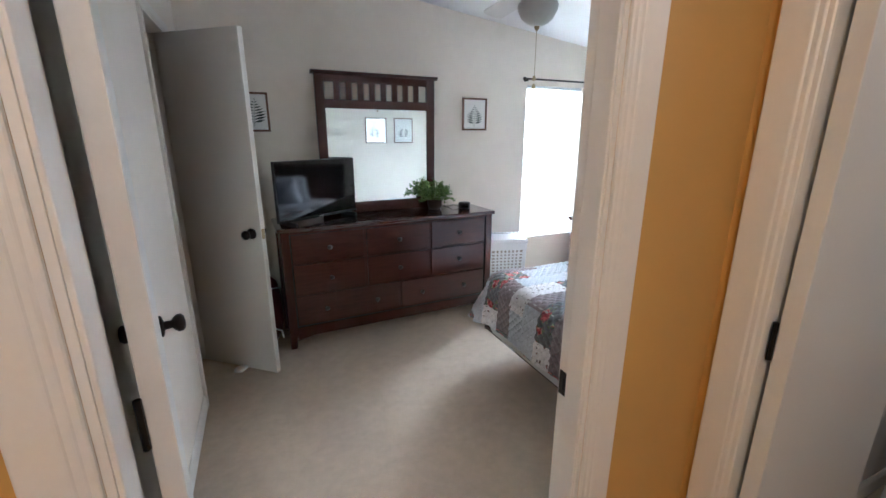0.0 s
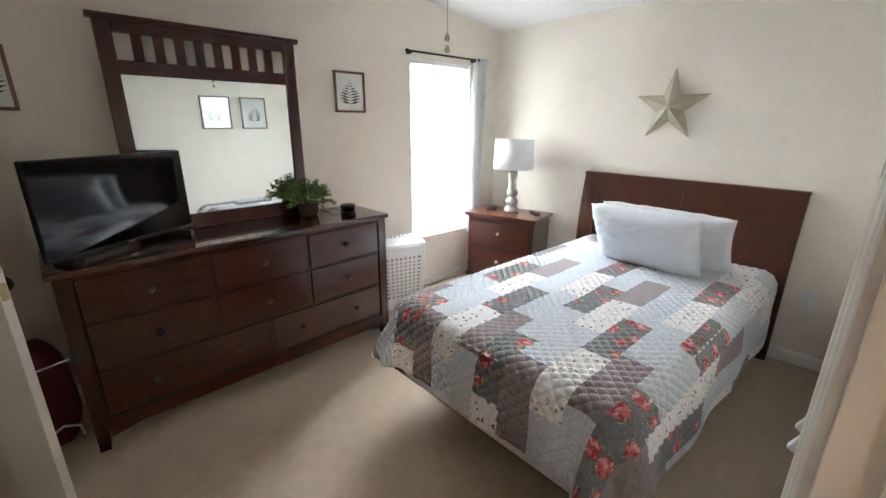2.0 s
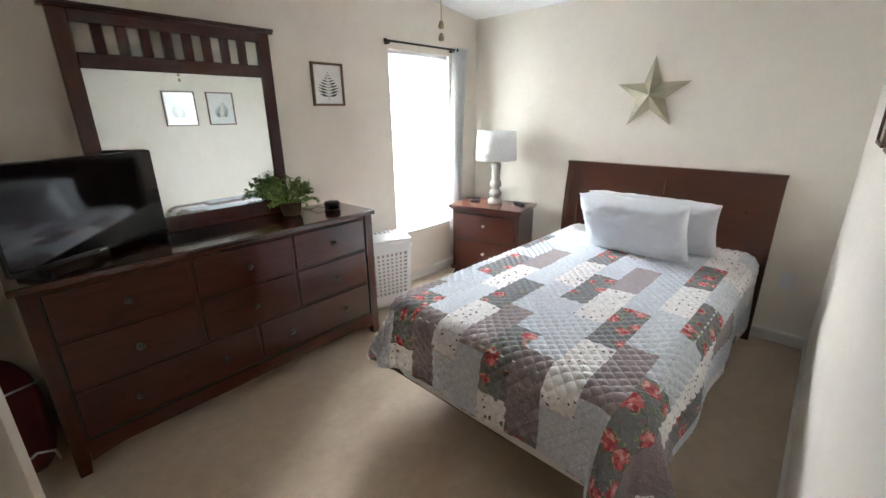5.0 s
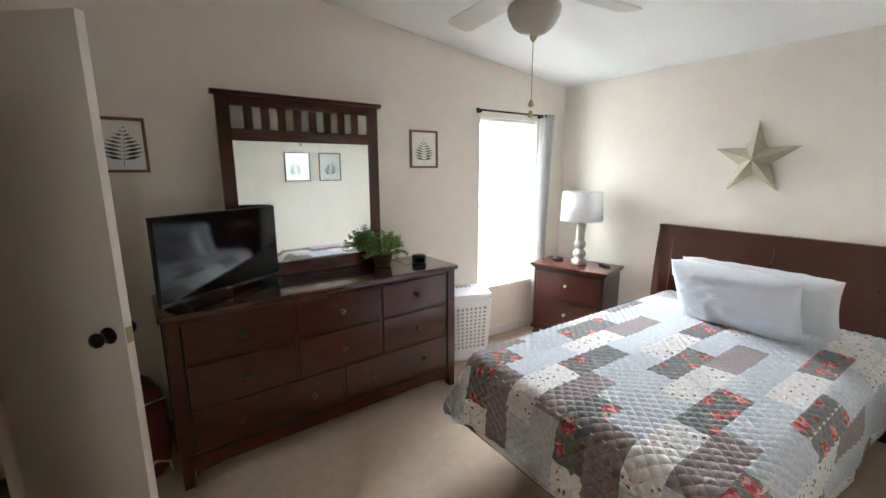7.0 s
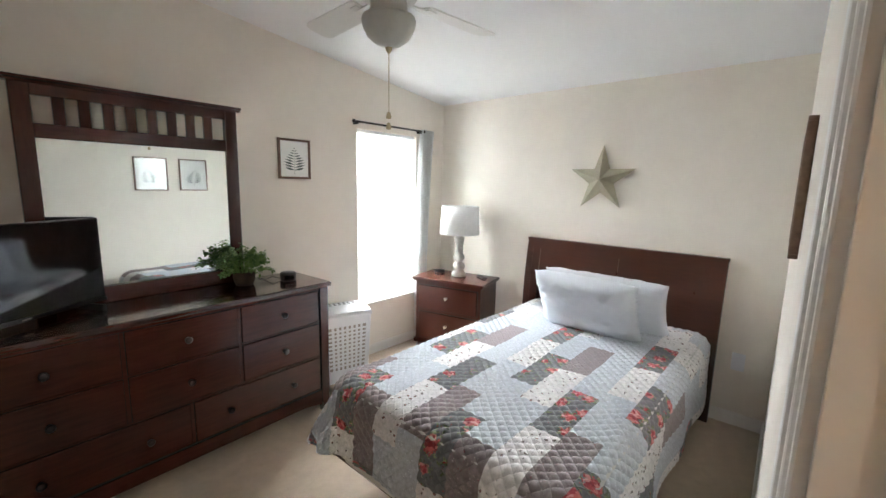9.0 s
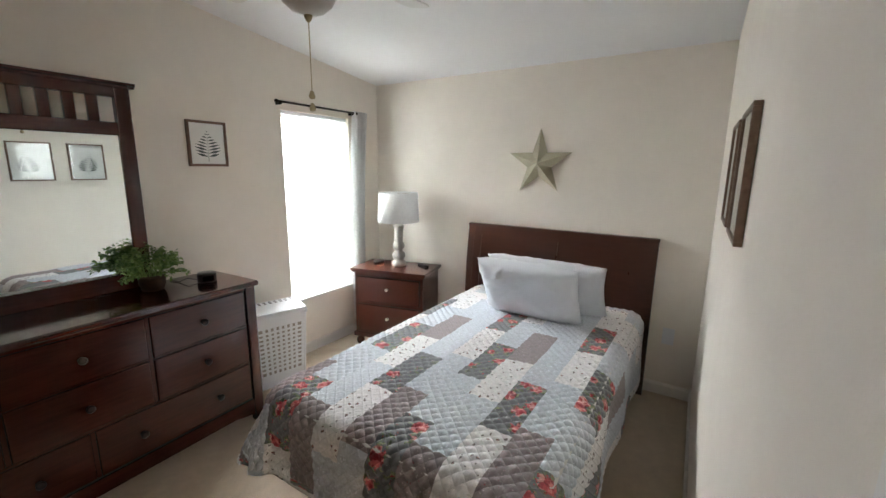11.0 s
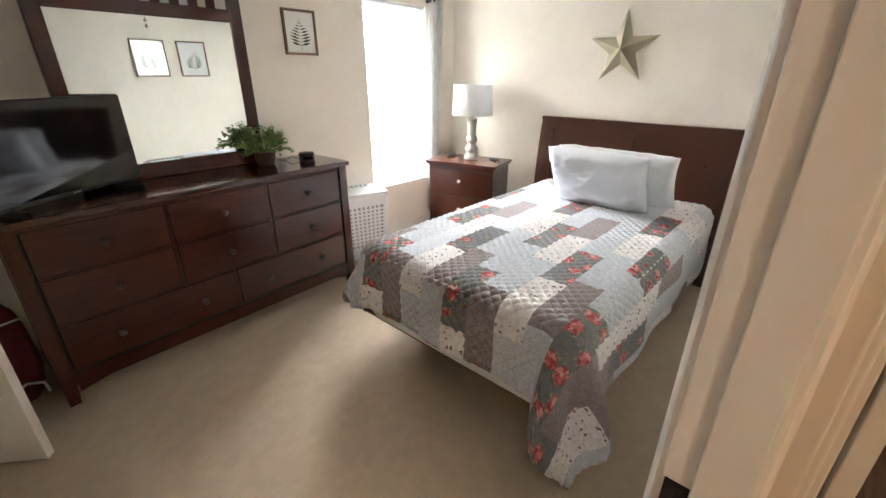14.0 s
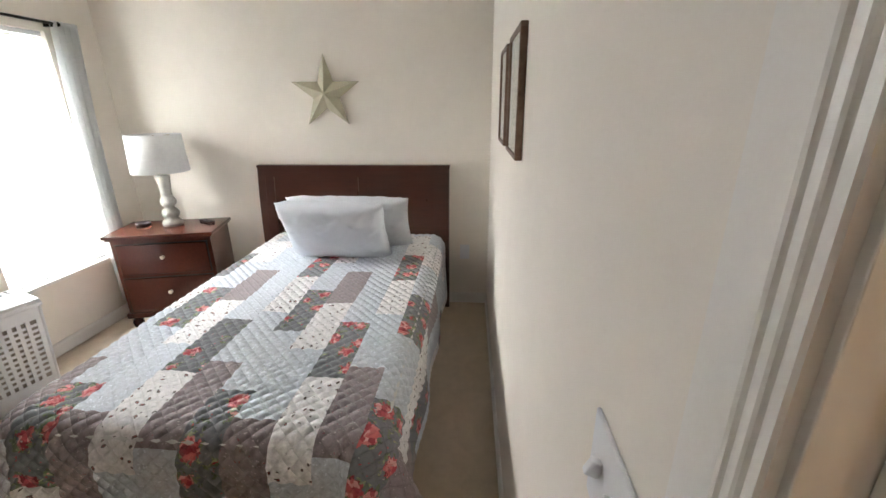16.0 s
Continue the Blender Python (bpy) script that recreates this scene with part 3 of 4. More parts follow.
def drawer(x0, x1, z0, z1, knobs):
    d = part("drawer_front", box(x0, x1, 0.020, 0.036, z0, z1, 0.004), M_WOOD, dresser)
    for kx in knobs:
        part("knob", lathe([(0.001, 0), (0.011, 0), (0.008, 0.006), (0.008, 0.012), (0.016, 0.018), (0.017, 0.024), (0.012, 0.03), (0.001, 0.031)], 16,
                           m=pose(kx, 0.020, (z0 + z1) / 2) @ pose(0, 0, 0, 90, 0, 0)), M_KNOB, d, "dark metal knob", True)


cols = [(-L + 0.085, -1.118), (-1.098, -0.598), (-0.578, -0.085)]
for z0, z1 in ((0.632, 0.836), (0.402, 0.618)):
    for x0, x1 in cols:
        drawer(x0, x1, z0, z1, [(x0 + x1) / 2])
xm = -0.848
drawer(-L + 0.085, xm - 0.01, 0.168, 0.388, [-1.42, -1.04])
drawer(xm + 0.01, -0.085, 0.168, 0.388, [-0.665, -0.285])
for x0, x1, z0, z1 in ((-L + 0.078, -0.078, 0.836 + 0.003, 0.852), (-L + 0.078, -0.078, 0.6205, 0.6295), (-L + 0.078, -0.078, 0.3905, 0.3995), (-1.116, -1.100, 0.402, 0.836), (-0.596, -0.580, 0.402, 0.836), (xm - 0.008, xm + 0.008, 0.168, 0.388)):
    part("rail", box(x0, x1, 0.026, 0.033, z0, z1, 0.001), M_WOOD, dresser)

mirror = thing("dresser_mirror", "dark cherry framed mirror with slatted crest on the dresser", "mirror", pose(1.592, 5.035, 0.887, 0.35, 0, 2.1))
MX = 0.478
for s in (-1, 1):
    part("post", box(*sorted((s * MX, s * (MX - 0.068))), -0.018, 0.018, 0.0, 1.035, 0.004), M_WOOD_V, mirror)
part("bottom_rail", box(-MX + 0.068, MX - 0.068, -0.016, 0.016, 0.0, 0.085, 0.004), M_WOOD, mirror)
part("middle_rail", box(-MX + 0.068, MX - 0.068, -0.016, 0.016, 0.800, 0.865, 0.004), M_WOOD, mirror)
part("upper_rail", box(-MX + 0.068, MX - 0.068, -0.016, 0.016, 0.985, 1.035, 0.003), M_WOOD, mirror)
part("cornice", prism([(-0.022, 1.035), (0.022, 1.035), (0.024, 1.06), (-0.036, 1.06), (-0.036, 1.048), (-0.028, 1.044)], "x", -MX - 0.022, MX + 0.022), M_WOOD, mirror)
for i in range(8):
    x = -MX + 0.068 + (2 * MX - 0.136) * (i + 1) / 9
    part("slat", box(x - 0.022, x + 0.022, -0.010, 0.010, 0.865, 0.985, 0.002), M_WOOD_V, mirror)
part("mirror_glass", box(-MX + 0.068, MX - 0.068, -0.007, -0.002, 0.085, 0.800), M_MIRROR, mirror, "clear silvered mirror glass")
part("backing_board", box(-MX + 0.06, MX - 0.06, 0.004, 0.014, 0.07, 0.815), M_BLACK, mirror)

# ---- things on the dresser ----
tv = thing("television", "black flat screen television on a low stand, switched off", "television", pose(1.070, 4.800, 0.887, 0, 0, 32.0))
TW, TH = 0.352, 0.413
part("back_shell", box(-TW, TW, 0.004, 0.030, 0.025, 0.025 + TH, 0.006), M_BLACK, tv)
part("rear_bulge", box(-0.24, 0.24, 0.030, 0.062, 0.06, 0.30, 0.014), M_BLACK, tv)
part("bezel", box(-TW, TW, -0.003, 0.004, 0.025, 0.043, 0.002), M_BLACK, tv)
part("screen", box(-TW + 0.006, TW - 0.006, -0.0015, 0.004, 0.043, 0.020 + TH, 0.001), M_SCREEN, tv, "glossy dark glass screen")
part("maker_mark", box(-0.018, 0.018, -0.0042, -0.003, 0.031, 0.037), M_NICKEL, tv, "small pale badge")
for s in (-1, 1):
    part("foot", prism([(s * 0.27 - 0.012, 0.0), (s * 0.27 + 0.012, 0.0), (s * 0.27 + 0.006, 0.027), (s * 0.27 - 0.006, 0.027)], "y", -0.08, 0.10), M_BLACK, tv)

plant = thing("potted_plant", "bushy green artificial plant in a dark woven pot", "plant", pose(2.025, 4.925, 0.887))
part("pot", lathe([(0.001, 0), (0.048, 0), (0.060, 0.03), (0.064, 0.075), (0.066, 0.085), (0.060, 0.085), (0.057, 0.06), (0.001, 0.06)], 24), M_POT, plant, smooth=True)
random.seed(7)
stems, leaves = bmesh.new(), bmesh.new()
for i in range(95):
    a, lean = random.uniform(0, math.tau), random.uniform(0.05, 1.0) ** 0.7
    reach = 0.02 + 0.15 * lean
    top = Vector((reach * math.cos(a), reach * math.sin(a), 0.225 - 0.13 * lean * lean + random.uniform(-0.03, 0.03)))
    base = Vector((0.03 * math.cos(a), 0.03 * math.sin(a), 0.06))
    mid = (base + top) / 2 + Vector((0, 0, 0.05))
    pts = [base * (1 - u) ** 2 + mid * 2 * u * (1 - u) + top * u * u for u in (0, 0.25, 0.5, 0.75, 1)]
    tube(pts, 0.0011, 4, stems)
    for k in range(12):
        u = 0.35 + 0.65 * k / 11
        p = base * (1 - u) ** 2 + mid * 2 * u * (1 - u) + top * u * u
        q = Euler((random.uniform(-0.7, 0.7), random.uniform(-0.7, 0.7), a + (k % 2 * 2 - 1) * random.uniform(0.5, 1.3))).to_matrix()
        s = random.uniform(0.016, 0.027)
        pts6 = [(0, 0, 0), (s * 0.3, -s * 0.30, 0.003), (s * 0.75, -s * 0.30, 0.002), (s * 1.1, 0, -0.003), (s * 0.75, s * 0.30, 0.002), (s * 0.3, s * 0.30, 0.003)]
        leaves.faces.new([leaves.verts.new(p + q @ Vector(c)) for c in pts6])
part("stems", stems, M_LEAF, plant)
fo = part("foliage", leaves, M_LEAF, plant)
tagged(fo, kind="stuff")

clock = thing("alarm_clock", "small round black alarm clock with a cord", "clock", pose(2.275, 4.86, 0.887, 0, 0, -20))
part("body", lathe([(0.001, 0), (0.046, 0), (0.050, 0.006), (0.050, 0.045), (0.046, 0.052), (0.001, 0.053)], 28), M_BLACK, clock, smooth=True)
part("face", box(-0.028, 0.028, -0.053, -0.044, 0.012, 0.042, 0.003), M_SCREEN, clock, "dark glossy display face")
part("cord", tube([(-0.045, 0.02, 0.01), (-0.09, 0.03, 0.025), (-0.13, 0.06, 0.004), (-0.17, 0.12, 0.004)], 0.002, 6), M_BLACK, clock)


# ---- pictures ----
def fern(bm, x0, z0, length, lean, m, y=-0.0005):
    """A printed fern frond: flat leaflets set in pairs along a stem."""
    for k in range(9):
        u = (k + 0.6) / 9.4
        cx, cz = x0 + lean * u * u * length, z0 + u * length
        w = length * 0.58 * math.sin(math.pi * min(1, u * 0.8 + 0.18)) * (1.12 - u)
        for s in (-1, 1):
            th = 0.055 * length * (1.15 - 0.8 * u)
            t = [(cx, cz), (cx + s * w * 0.55, cz + w * 0.12 - th * 0.7), (cx + s * w, cz + w * 0.26), (cx + s * w * 0.45, cz + w * 0.12 + th * 0.7)]
            bm.faces.new([bm.verts.new(m @ Vector((a, y, b))) for a, b in t])
    t = [(x0 - 0.0012, z0 - 0.1 * length), (x0 + 0.0012, z0 - 0.1 * length), (x0 + lean * length, z0 + length)]
    bm.faces.new([bm.verts.new(m @ Vector((a, y, b))) for a, b in t])


def picture(m, w, h, ferns, label, fw=0.017, glazed=True):
    p = thing("framed_picture", label, "picture", m, "fern pictures on the walls")
    for a, b, c, d in ((-w / 2, w / 2, h / 2 - fw, h / 2), (-w / 2, w / 2, -h / 2, -h / 2 + fw), (-w / 2, -w / 2 + fw, -h / 2 + fw, h / 2 - fw), (w / 2 - fw, w / 2, -h / 2 + fw, h / 2 - fw)):
        part("frame_rail", box(a, b, -0.020, 0, c, d, 0.002), M_PICWOOD, p)
    part("print", box(-w / 2 + fw, w / 2 - fw, -0.010, -0.002, -h / 2 + fw, h / 2 - fw), M_PAPER, p, "pale paper print")
    bm = bmesh.new()
    for x0, z0, ln, le in ferns:
        fern(bm, x0, z0, ln, le, Matrix.Translation((0, -0.0105, 0)))
    part("fern_print", bm, M_FERN, p, "grey green fern print")
    if glazed:
        g = part("glass", box(-w / 2 + fw, w / 2 - fw, -0.0155, -0.0145, -h / 2 + fw, h / 2 - fw), M_GLASS, p)
        g.visible_shadow = False
    return p


picture(pose(2.522, YN - 0.001, 1.677), 0.245, 0.278, [(0.0, -0.09, 0.18, 0.0)], "small walnut framed print of one fern frond", 0.015, False)
picture(pose(0.625, YN - 0.001, 1.655), 0.345, 0.278, [(-0.055, -0.085, 0.13, -0.1), (0.065, -0.085, 0.19, 0.1)], "wide walnut framed print of two fern fronds", 0.015, False)
picture(pose(2.468, south_y(2.468) + 0.001, 1.531, 0, 0, 181.1), 0.31, 0.35, [(0.02, -0.10, 0.18, 0.2)], "walnut framed print of a fern beside the doorway", 0.012)
picture(pose(2.885, south_y(2.885) + 0.001, 1.531, 0, 0, 181.1), 0.29, 0.35, [(0.0, -0.10, 0.19, -0.2)], "walnut framed print of a leafy frond", 0.012)

# ---- star ----
st = bmesh.new()
R, r = 0.255, 0.098
ring = []
for i in range(10):
    a = math.pi / 2 + i * math.pi / 5
    rad = R if i % 2 == 0 else r
    ring.append((rad * math.cos(a), rad * math.sin(a)))
rim = [st.verts.new((0.0 if i % 2 == 0 else -0.004, -u, v)) for i, (u, v) in enumerate(ring)]
back = [st.verts.new((0.012, -u * 0.97, v * 0.97)) for u, v in ring]
apex = st.verts.new((-0.055, 0, 0))
for i in range(10):
    j = (i + 1) % 10
    st.faces.new((rim[i], rim[j], apex))
    st.faces.new((rim[j], rim[i], back[i], back[j]))
st.faces.new(back)
star = tagged(part("wall_star", st, M_STAR), "sage green faceted metal barn star on the wall", "wall star")
star.location = (XE - 0.014, 3.572, 1.585)

# ---- bed ----
BY, TOPZ = 3.43, 0.600
HX = 4.035
FOOT, EDGE_S, EDGE_N = 1.985, 2.745, 4.045
bed = thing("bed", "dark cherry wood double bed with a curved panelled headboard", "bed")


def sleigh(z):
    """How far the headboard has swept back at a height."""
    k = max(0.0, (z - 0.45) / 0.65)
    return HX + 0.015 + 0.060 * k * k


HB0, HB1, HBT = 2.715, 4.140, 1.095


def swept(y0, y1, z0, z1, front, back, n=14):
    out = [(sleigh(z0 + (z1 - z0) * i / n) - front, z0 + (z1 - z0) * i / n) for i in range(n + 1)]
    out += [(sleigh(z0 + (z1 - z0) * i / n) + back, z0 + (z1 - z0) * i / n) for i in range(n, -1, -1)]
    return prism(out, "y", y0, y1)


part("headboard_panel", swept(HB0 + 0.03, HB1 - 0.03, 0.35, HBT - 0.03, 0.0, 0.016), M_BEDWOOD, bed)
for a, b in ((HB0, HB0 + 0.055), (HB1 - 0.055, HB1)):
    part("headboard_post", swept(a, b, 0.0, HBT, 0.016, 0.024), M_BEDWOOD, bed)
part("headboard_stile", swept((HB0 + HB1) / 2 - 0.045, (HB0 + HB1) / 2 + 0.045, 0.42, HBT - 0.06, 0.013, 0.0), M_BEDWOOD, bed)
for a, b in ((HB0 + 0.055, HB0 + 0.12), (HB1 - 0.12, HB1 - 0.055)):
    part("headboard_stile", swept(a, b, 0.42, HBT - 0.06, 0.013, 0.0), M_BEDWOOD, bed)
part("headboard_rail", swept(HB0 + 0.055, HB1 - 0.055, HBT - 0.085, HBT - 0.015, 0.0145, 0.0), M_BEDWOOD, bed)
part("headboard_cap", swept(HB0 - 0.004, HB1 + 0.004, HBT - 0.018, HBT, 0.022, 0.026), M_BEDWOOD, bed)
for y in (EDGE_S + 0.01, EDGE_N - 0.035):
    part("side_rail", box(FOOT + 0.05, HX, y, y + 0.025, 0.17, 0.30, 0.004), M_BEDWOOD, bed)
for x, y in ((FOOT + 0.30, EDGE_S + 0.20), (FOOT + 0.30, EDGE_N - 0.25), (3.0, BY)):
    part("leg", box(x, x + 0.05, y, y + 0.05, 0.0, 0.18, 0.004), M_BEDWOOD, bed)
part("slat_base", box(FOOT + 0.05, HX - 0.01, EDGE_S + 0.035, EDGE_N - 0.035, 0.175, 0.20, 0.003), M_BEDWOOD, bed)


def slab(x0, x1, y0, y1, z0, z1, corner, soft):
    """A mattress shape: rounded corners in plan, softened edges above and below."""
    out = []
    for cx, cy, a0 in ((x1 - corner, y1 - corner, 0), (x0 + corner, y1 - corner, 90), (x0 + corner, y0 + corner, 180), (x1 - corner, y0 + corner, 270)):
        out += [(cx + corner * math.cos(radians(a0 + 15 * i)), cy + corner * math.sin(radians(a0 + 15 * i))) for i in range(7)]
    bm = prism(out, "z", z0, z1)
    flat = [e for e in bm.edges if abs(e.verts[0].co.z - e.verts[1].co.z) < 1e-6]
    bmesh.ops.bevel(bm, geom=flat, offset=soft, segments=4, profile=0.5, affect="EDGES")
    return bm


box_spring = tagged(part("box_spring", slab(FOOT + 0.035, HX - 0.005, EDGE_S + 0.028, EDGE_N - 0.028, 0.20, 0.36, 0.12, 0.015), M_TICKING), "white fabric box spring on the bed frame", "box spring")
mattress = tagged(part("mattress", slab(FOOT + 0.03, HX - 0.005, EDGE_S + 0.03, EDGE_N - 0.03, 0.36, 0.580, 0.17, 0.06), M_TICKING, smooth=True), "white mattress under the quilt", "mattress")

# quilt: 14 cm columns of patches, each column shifted along the bed
COLW, LEN, Y0 = 0.136, 0.393, 2.695
PHASE = [3.01, 3.17, 3.09, 3.27]
SEQ = ["FGFWMG", "WGMGFG", "GFWGMF", "MWGMFG"]
STEP = 0.0083
CELL = 0.052
TONGUE = {(0, 3): "F", (-1, 2): "W", (-1, 3): "M", (-2, 2): "M", (-2, 3): "W", (-3, 3): "G"}
HEAD = {-1: "GFGG", -2: "WWGW", -3: "GGWG"}


def patch_kind(y, x):
    c = math.floor((y - Y0) / COLW)
    k = math.floor((PHASE[c % 4] - x) / LEN)
    if (c, k) in TONGUE:
        return TONGUE[c, k]
    return SEQ[c % 4][k % 6] if k >= 0 else HEAD[max(k, -3)][c % 4]


RC, BEND = 0.15, 0.095


def drape(u, v, lift=1.0):
    """Place of the cloth point u across (metres from the south edge) and v along (metres from the foot edge)."""
    wide = EDGE_N - EDGE_S
    cu_, cv_ = min(max(u, RC), wide - RC), max(v, RC)
    du, dv = u - cu_, v - cv_
    rho = math.hypot(du, dv)
    puff = 0.0082 * (abs(math.sin((u + v) * math.pi / CELL)) * abs(math.sin((u - v) * math.pi / CELL))) ** 0.5
    puff = puff if lift else -0.005
    soft = 0.009 * noise.noise((u * 3.1, v * 3.1, 1.7)) + 0.005 * noise.noise((u * 9, v * 9, 4.2))
    x, y = FOOT + cv_, EDGE_S + cu_
    r = rho - (RC - BEND)
    if r <= 0:
        return Vector((FOOT + v, EDGE_S + u, TOPZ + puff + soft))
    south = du < 0
    ang = math.atan2(abs(du), max(0.0, -dv))
    turn = ang - 0.12 * math.sin(4 * ang) if south else ang
    dx, dy = -math.cos(turn), (-1 if south else 1) * math.sin(turn)
    corner = max(0.0, math.sin(2 * ang)) ** 0.7
    if not south and r > 0.34:
        r = 0.36 + (r - 0.36) * 0.16
    quarter = BEND * math.pi / 2
    if r < quarter:
        a = r / BEND
        go, drop = BEND * math.sin(a), BEND * (1 - math.cos(a))
        nrm = Vector((dx * math.sin(a), dy * math.sin(a), math.cos(a)))
    else:
        e = r - quarter
        run = min(1.0, e / 0.14)
        wave = 0.010 * math.sin((u if abs(dv) > abs(du) else v) * 11.0 + 0.7) * run
        ripple = -math.cos(8 * (ang - math.pi / 4)) + 0.25 * math.sin(ang * 13.0) if south else 0.5 * math.sin(ang * 8.0 + 0.6)
        fold = 0.045 * corner * ripple * min(1.0, e / 0.20)
        flare = (0.05 + (0.30 if south else 0.42) * corner) * e
        go, drop = BEND + flare + wave + fold, BEND + e * (0.985 - 0.05 * corner)
        nrm = Vector((dx, dy, 0))
    reach = RC - BEND - 0.002 + go
    p = Vector((x + dx * reach, y + dy * reach, TOPZ - drop + soft * (1 - min(1.0, r / quarter) * 0.6))) + nrm * puff
    p.z = max(p.z, 0.012 + 0.01 * abs(noise.noise((u * 6, v * 6, 0))))
    return p


def build_quilt():
    hang_s, hang_n, hang_f, reach = 0.375, 0.335, 0.400, HX - FOOT - 0.03
    nu, nv = round((EDGE_N - EDGE_S + hang_s + hang_n) / STEP), round((reach + hang_f) / STEP)
    def hem(u, j):
        return 0.012 * math.sin(u * 17.0) + 0.008 * math.sin(u * 41.0 + 1.0) if j == 0 else 0.0

    def sheet(lift, step):
        rows = []
        for j in range(round(nv * STEP / step) + 1):
            v = -hang_f + j * step
            rows.append([(drape(-hang_s + i * step, v + hem(-hang_s + i * step, j), lift), -hang_s + i * step, v) for i in range(round(nu * STEP / step) + 1)])
        return rows

    bm = bmesh.new()
    low = [[bm.verts.new(c[0]) for c in row] for row in sheet(0.0, STEP * 2)]
    for a, b in zip(low, low[1:]):
        for i in range(len(a) - 1):
            bm.faces.new((a[i], a[i + 1], b[i + 1], b[i]))
    quilt = part("quilt", bm, M_TICKING, smooth=True)
    tagged(quilt, "grey patchwork quilt with red roses, spread over the bed", "quilt")
    groups = {}
    rows = sheet(1.0, STEP)
    for a, b in zip(rows, rows[1:]):
        for i in range(nu):
            q = (a[i], a[i + 1], b[i + 1], b[i])
            y, x = EDGE_S + sum(c[1] for c in q) / 4, FOOT + sum(c[2] for c in q) / 4
            c = math.floor((y - Y0) / COLW)
            groups.setdefault((c, math.floor((PHASE[c % 4] - x) / LEN), patch_kind(y, x)), []).append(q)
    for (c, k, kind), quads in groups.items():
        bm = bmesh.new()
        uv = bm.loops.layers.uv.new("cloth")
        seen = {}
        for q in quads:
            vs_ = []
            for p in q:
                key = (round(p[1], 5), round(p[2], 5))
                if key not in seen:
                    seen[key] = bm.verts.new(p[0])
                vs_.append(seen[key])
            f = bm.faces.new(vs_)
            for lp, p in zip(f.loops, q):
                lp[uv].uv = (p[1] + 5, p[2] + 5)
        part("patch", bm, Q[kind], quilt, smooth=True)
    return quilt


build_quilt()


def pillow(name, m, w, h, t, seed, label):
    bm = bmesh.new()
    n, k = 44, 30
    for s in (1, -1):
        g = []
        for j in range(k + 1):
            b = -1 + 2 * j / k
            row = []
            for i in range(n + 1):
                a = -1 + 2 * i / n
                body = max(0.0, (1 - abs(a) ** 4.5)) ** 0.5 * max(0.0, (1 - abs(b) ** 4.0)) ** 0.5
                pinch = 1 - 0.05 * (1 - abs(b) ** 2) * abs(a) ** 3
                pinch2 = 1 - 0.05 * (1 - abs(a) ** 2) * abs(b) ** 3
                cr = 0.012 * noise.noise((a * 1.6 + seed, b * 1.6, s)) + 0.022 * abs(noise.noise((a * 2.2 + b * 2.5, b * 5.5 - a * 4, seed))) + 0.004 * noise.noise((a * 9, b * 12, seed))
                cr += 0.010 * max(0.0, math.sin(b * 9 + a * 5 + 2.5 * noise.noise((a * 2, b * 2, seed + 5)))) * (abs(a) ** 2 + abs(b) ** 3) * 0.6
                row.append(bm.verts.new((a * w / 2 * pinch, s * (t / 2 * body + cr * min(1, body * 3)), h / 2 + b * h / 2 * pinch2)))
            g.append(row)
        for r0, r1 in zip(g, g[1:]):
            for i in range(n):
                bm.faces.new((r0[i], r0[i + 1], r1[i + 1], r1[i]))
    bmesh.ops.remove_doubles(bm, verts=bm.verts, dist=0.0008)
    ob = part(name, bm, M_SHEET, smooth=True)
    ob.matrix_world = m
    return tagged(ob, label, "pillow", "pillows on the bed")


pillow("pillow", pose(3.80, 3.34, 0.595, 24, 0, 270), 0.80, 0.395, 0.14, 3.0, "white cotton pillow leaning against the headboard")
pillow("pillow", pose(3.585, 3.37, 0.595, 27, 0.5, 269), 0.655, 0.425, 0.16, 8.0, "crumpled white cotton pillow leaning on another pillow")

# ---- nightstand and what stands on it ----
NS = pose(3.800, 4.698, 0, 0, 0, 13.6)
NZ = 0.70
ns = thing("nightstand", "dark cherry wood nightstand with two drawers and bun feet", "nightstand", NS)
W2, D2 = 0.345, 0.205
part("top", box(-D2, D2, -W2, W2, NZ - 0.022, NZ, 0.006), M_WOOD, ns)
part("moulding", box(-D2 + 0.012, D2, -W2 + 0.012, W2 - 0.012, NZ - 0.037, NZ - 0.022, 0.005), M_WOOD, ns)
part("body", box(-D2 + 0.035, D2 - 0.004, -W2 + 0.03, W2 - 0.03, 0.10, NZ - 0.037, 0.003), M_WOOD_V, ns)
part("base_moulding", box(-D2 + 0.018, D2, -W2 + 0.015, W2 - 0.015, 0.085, 0.125, 0.006), M_WOOD, ns)
for z0, z1 in ((0.415, 0.63), (0.145, 0.385)):
    # black sheet behind each front paints the shaded gap round it
    part("drawer_recess", box(-D2 + 0.0325, -D2 + 0.0345, -W2 + 0.052, W2 - 0.052, z0 - 0.006, z1 + 0.006), M_GAP_SHADE, ns, "black sheet standing in for shade round the drawer")
    dr = part("drawer_front", box(-D2 + 0.018, -D2 + 0.036, -W2 + 0.06, W2 - 0.06, z0, z1, 0.005), M_WOOD, ns)
    part("knob", lathe([(0.001, 0), (0.011, 0), (0.006, 0.008), (0.013, 0.016), (0.014, 0.02), (0.008, 0.025), (0.001, 0.026)], 14, m=pose(-D2 + 0.018, 0, (z0 + z1) / 2 + 0.015, 0, -90, 0)), M_NICKEL, dr, "nickel knob", True)
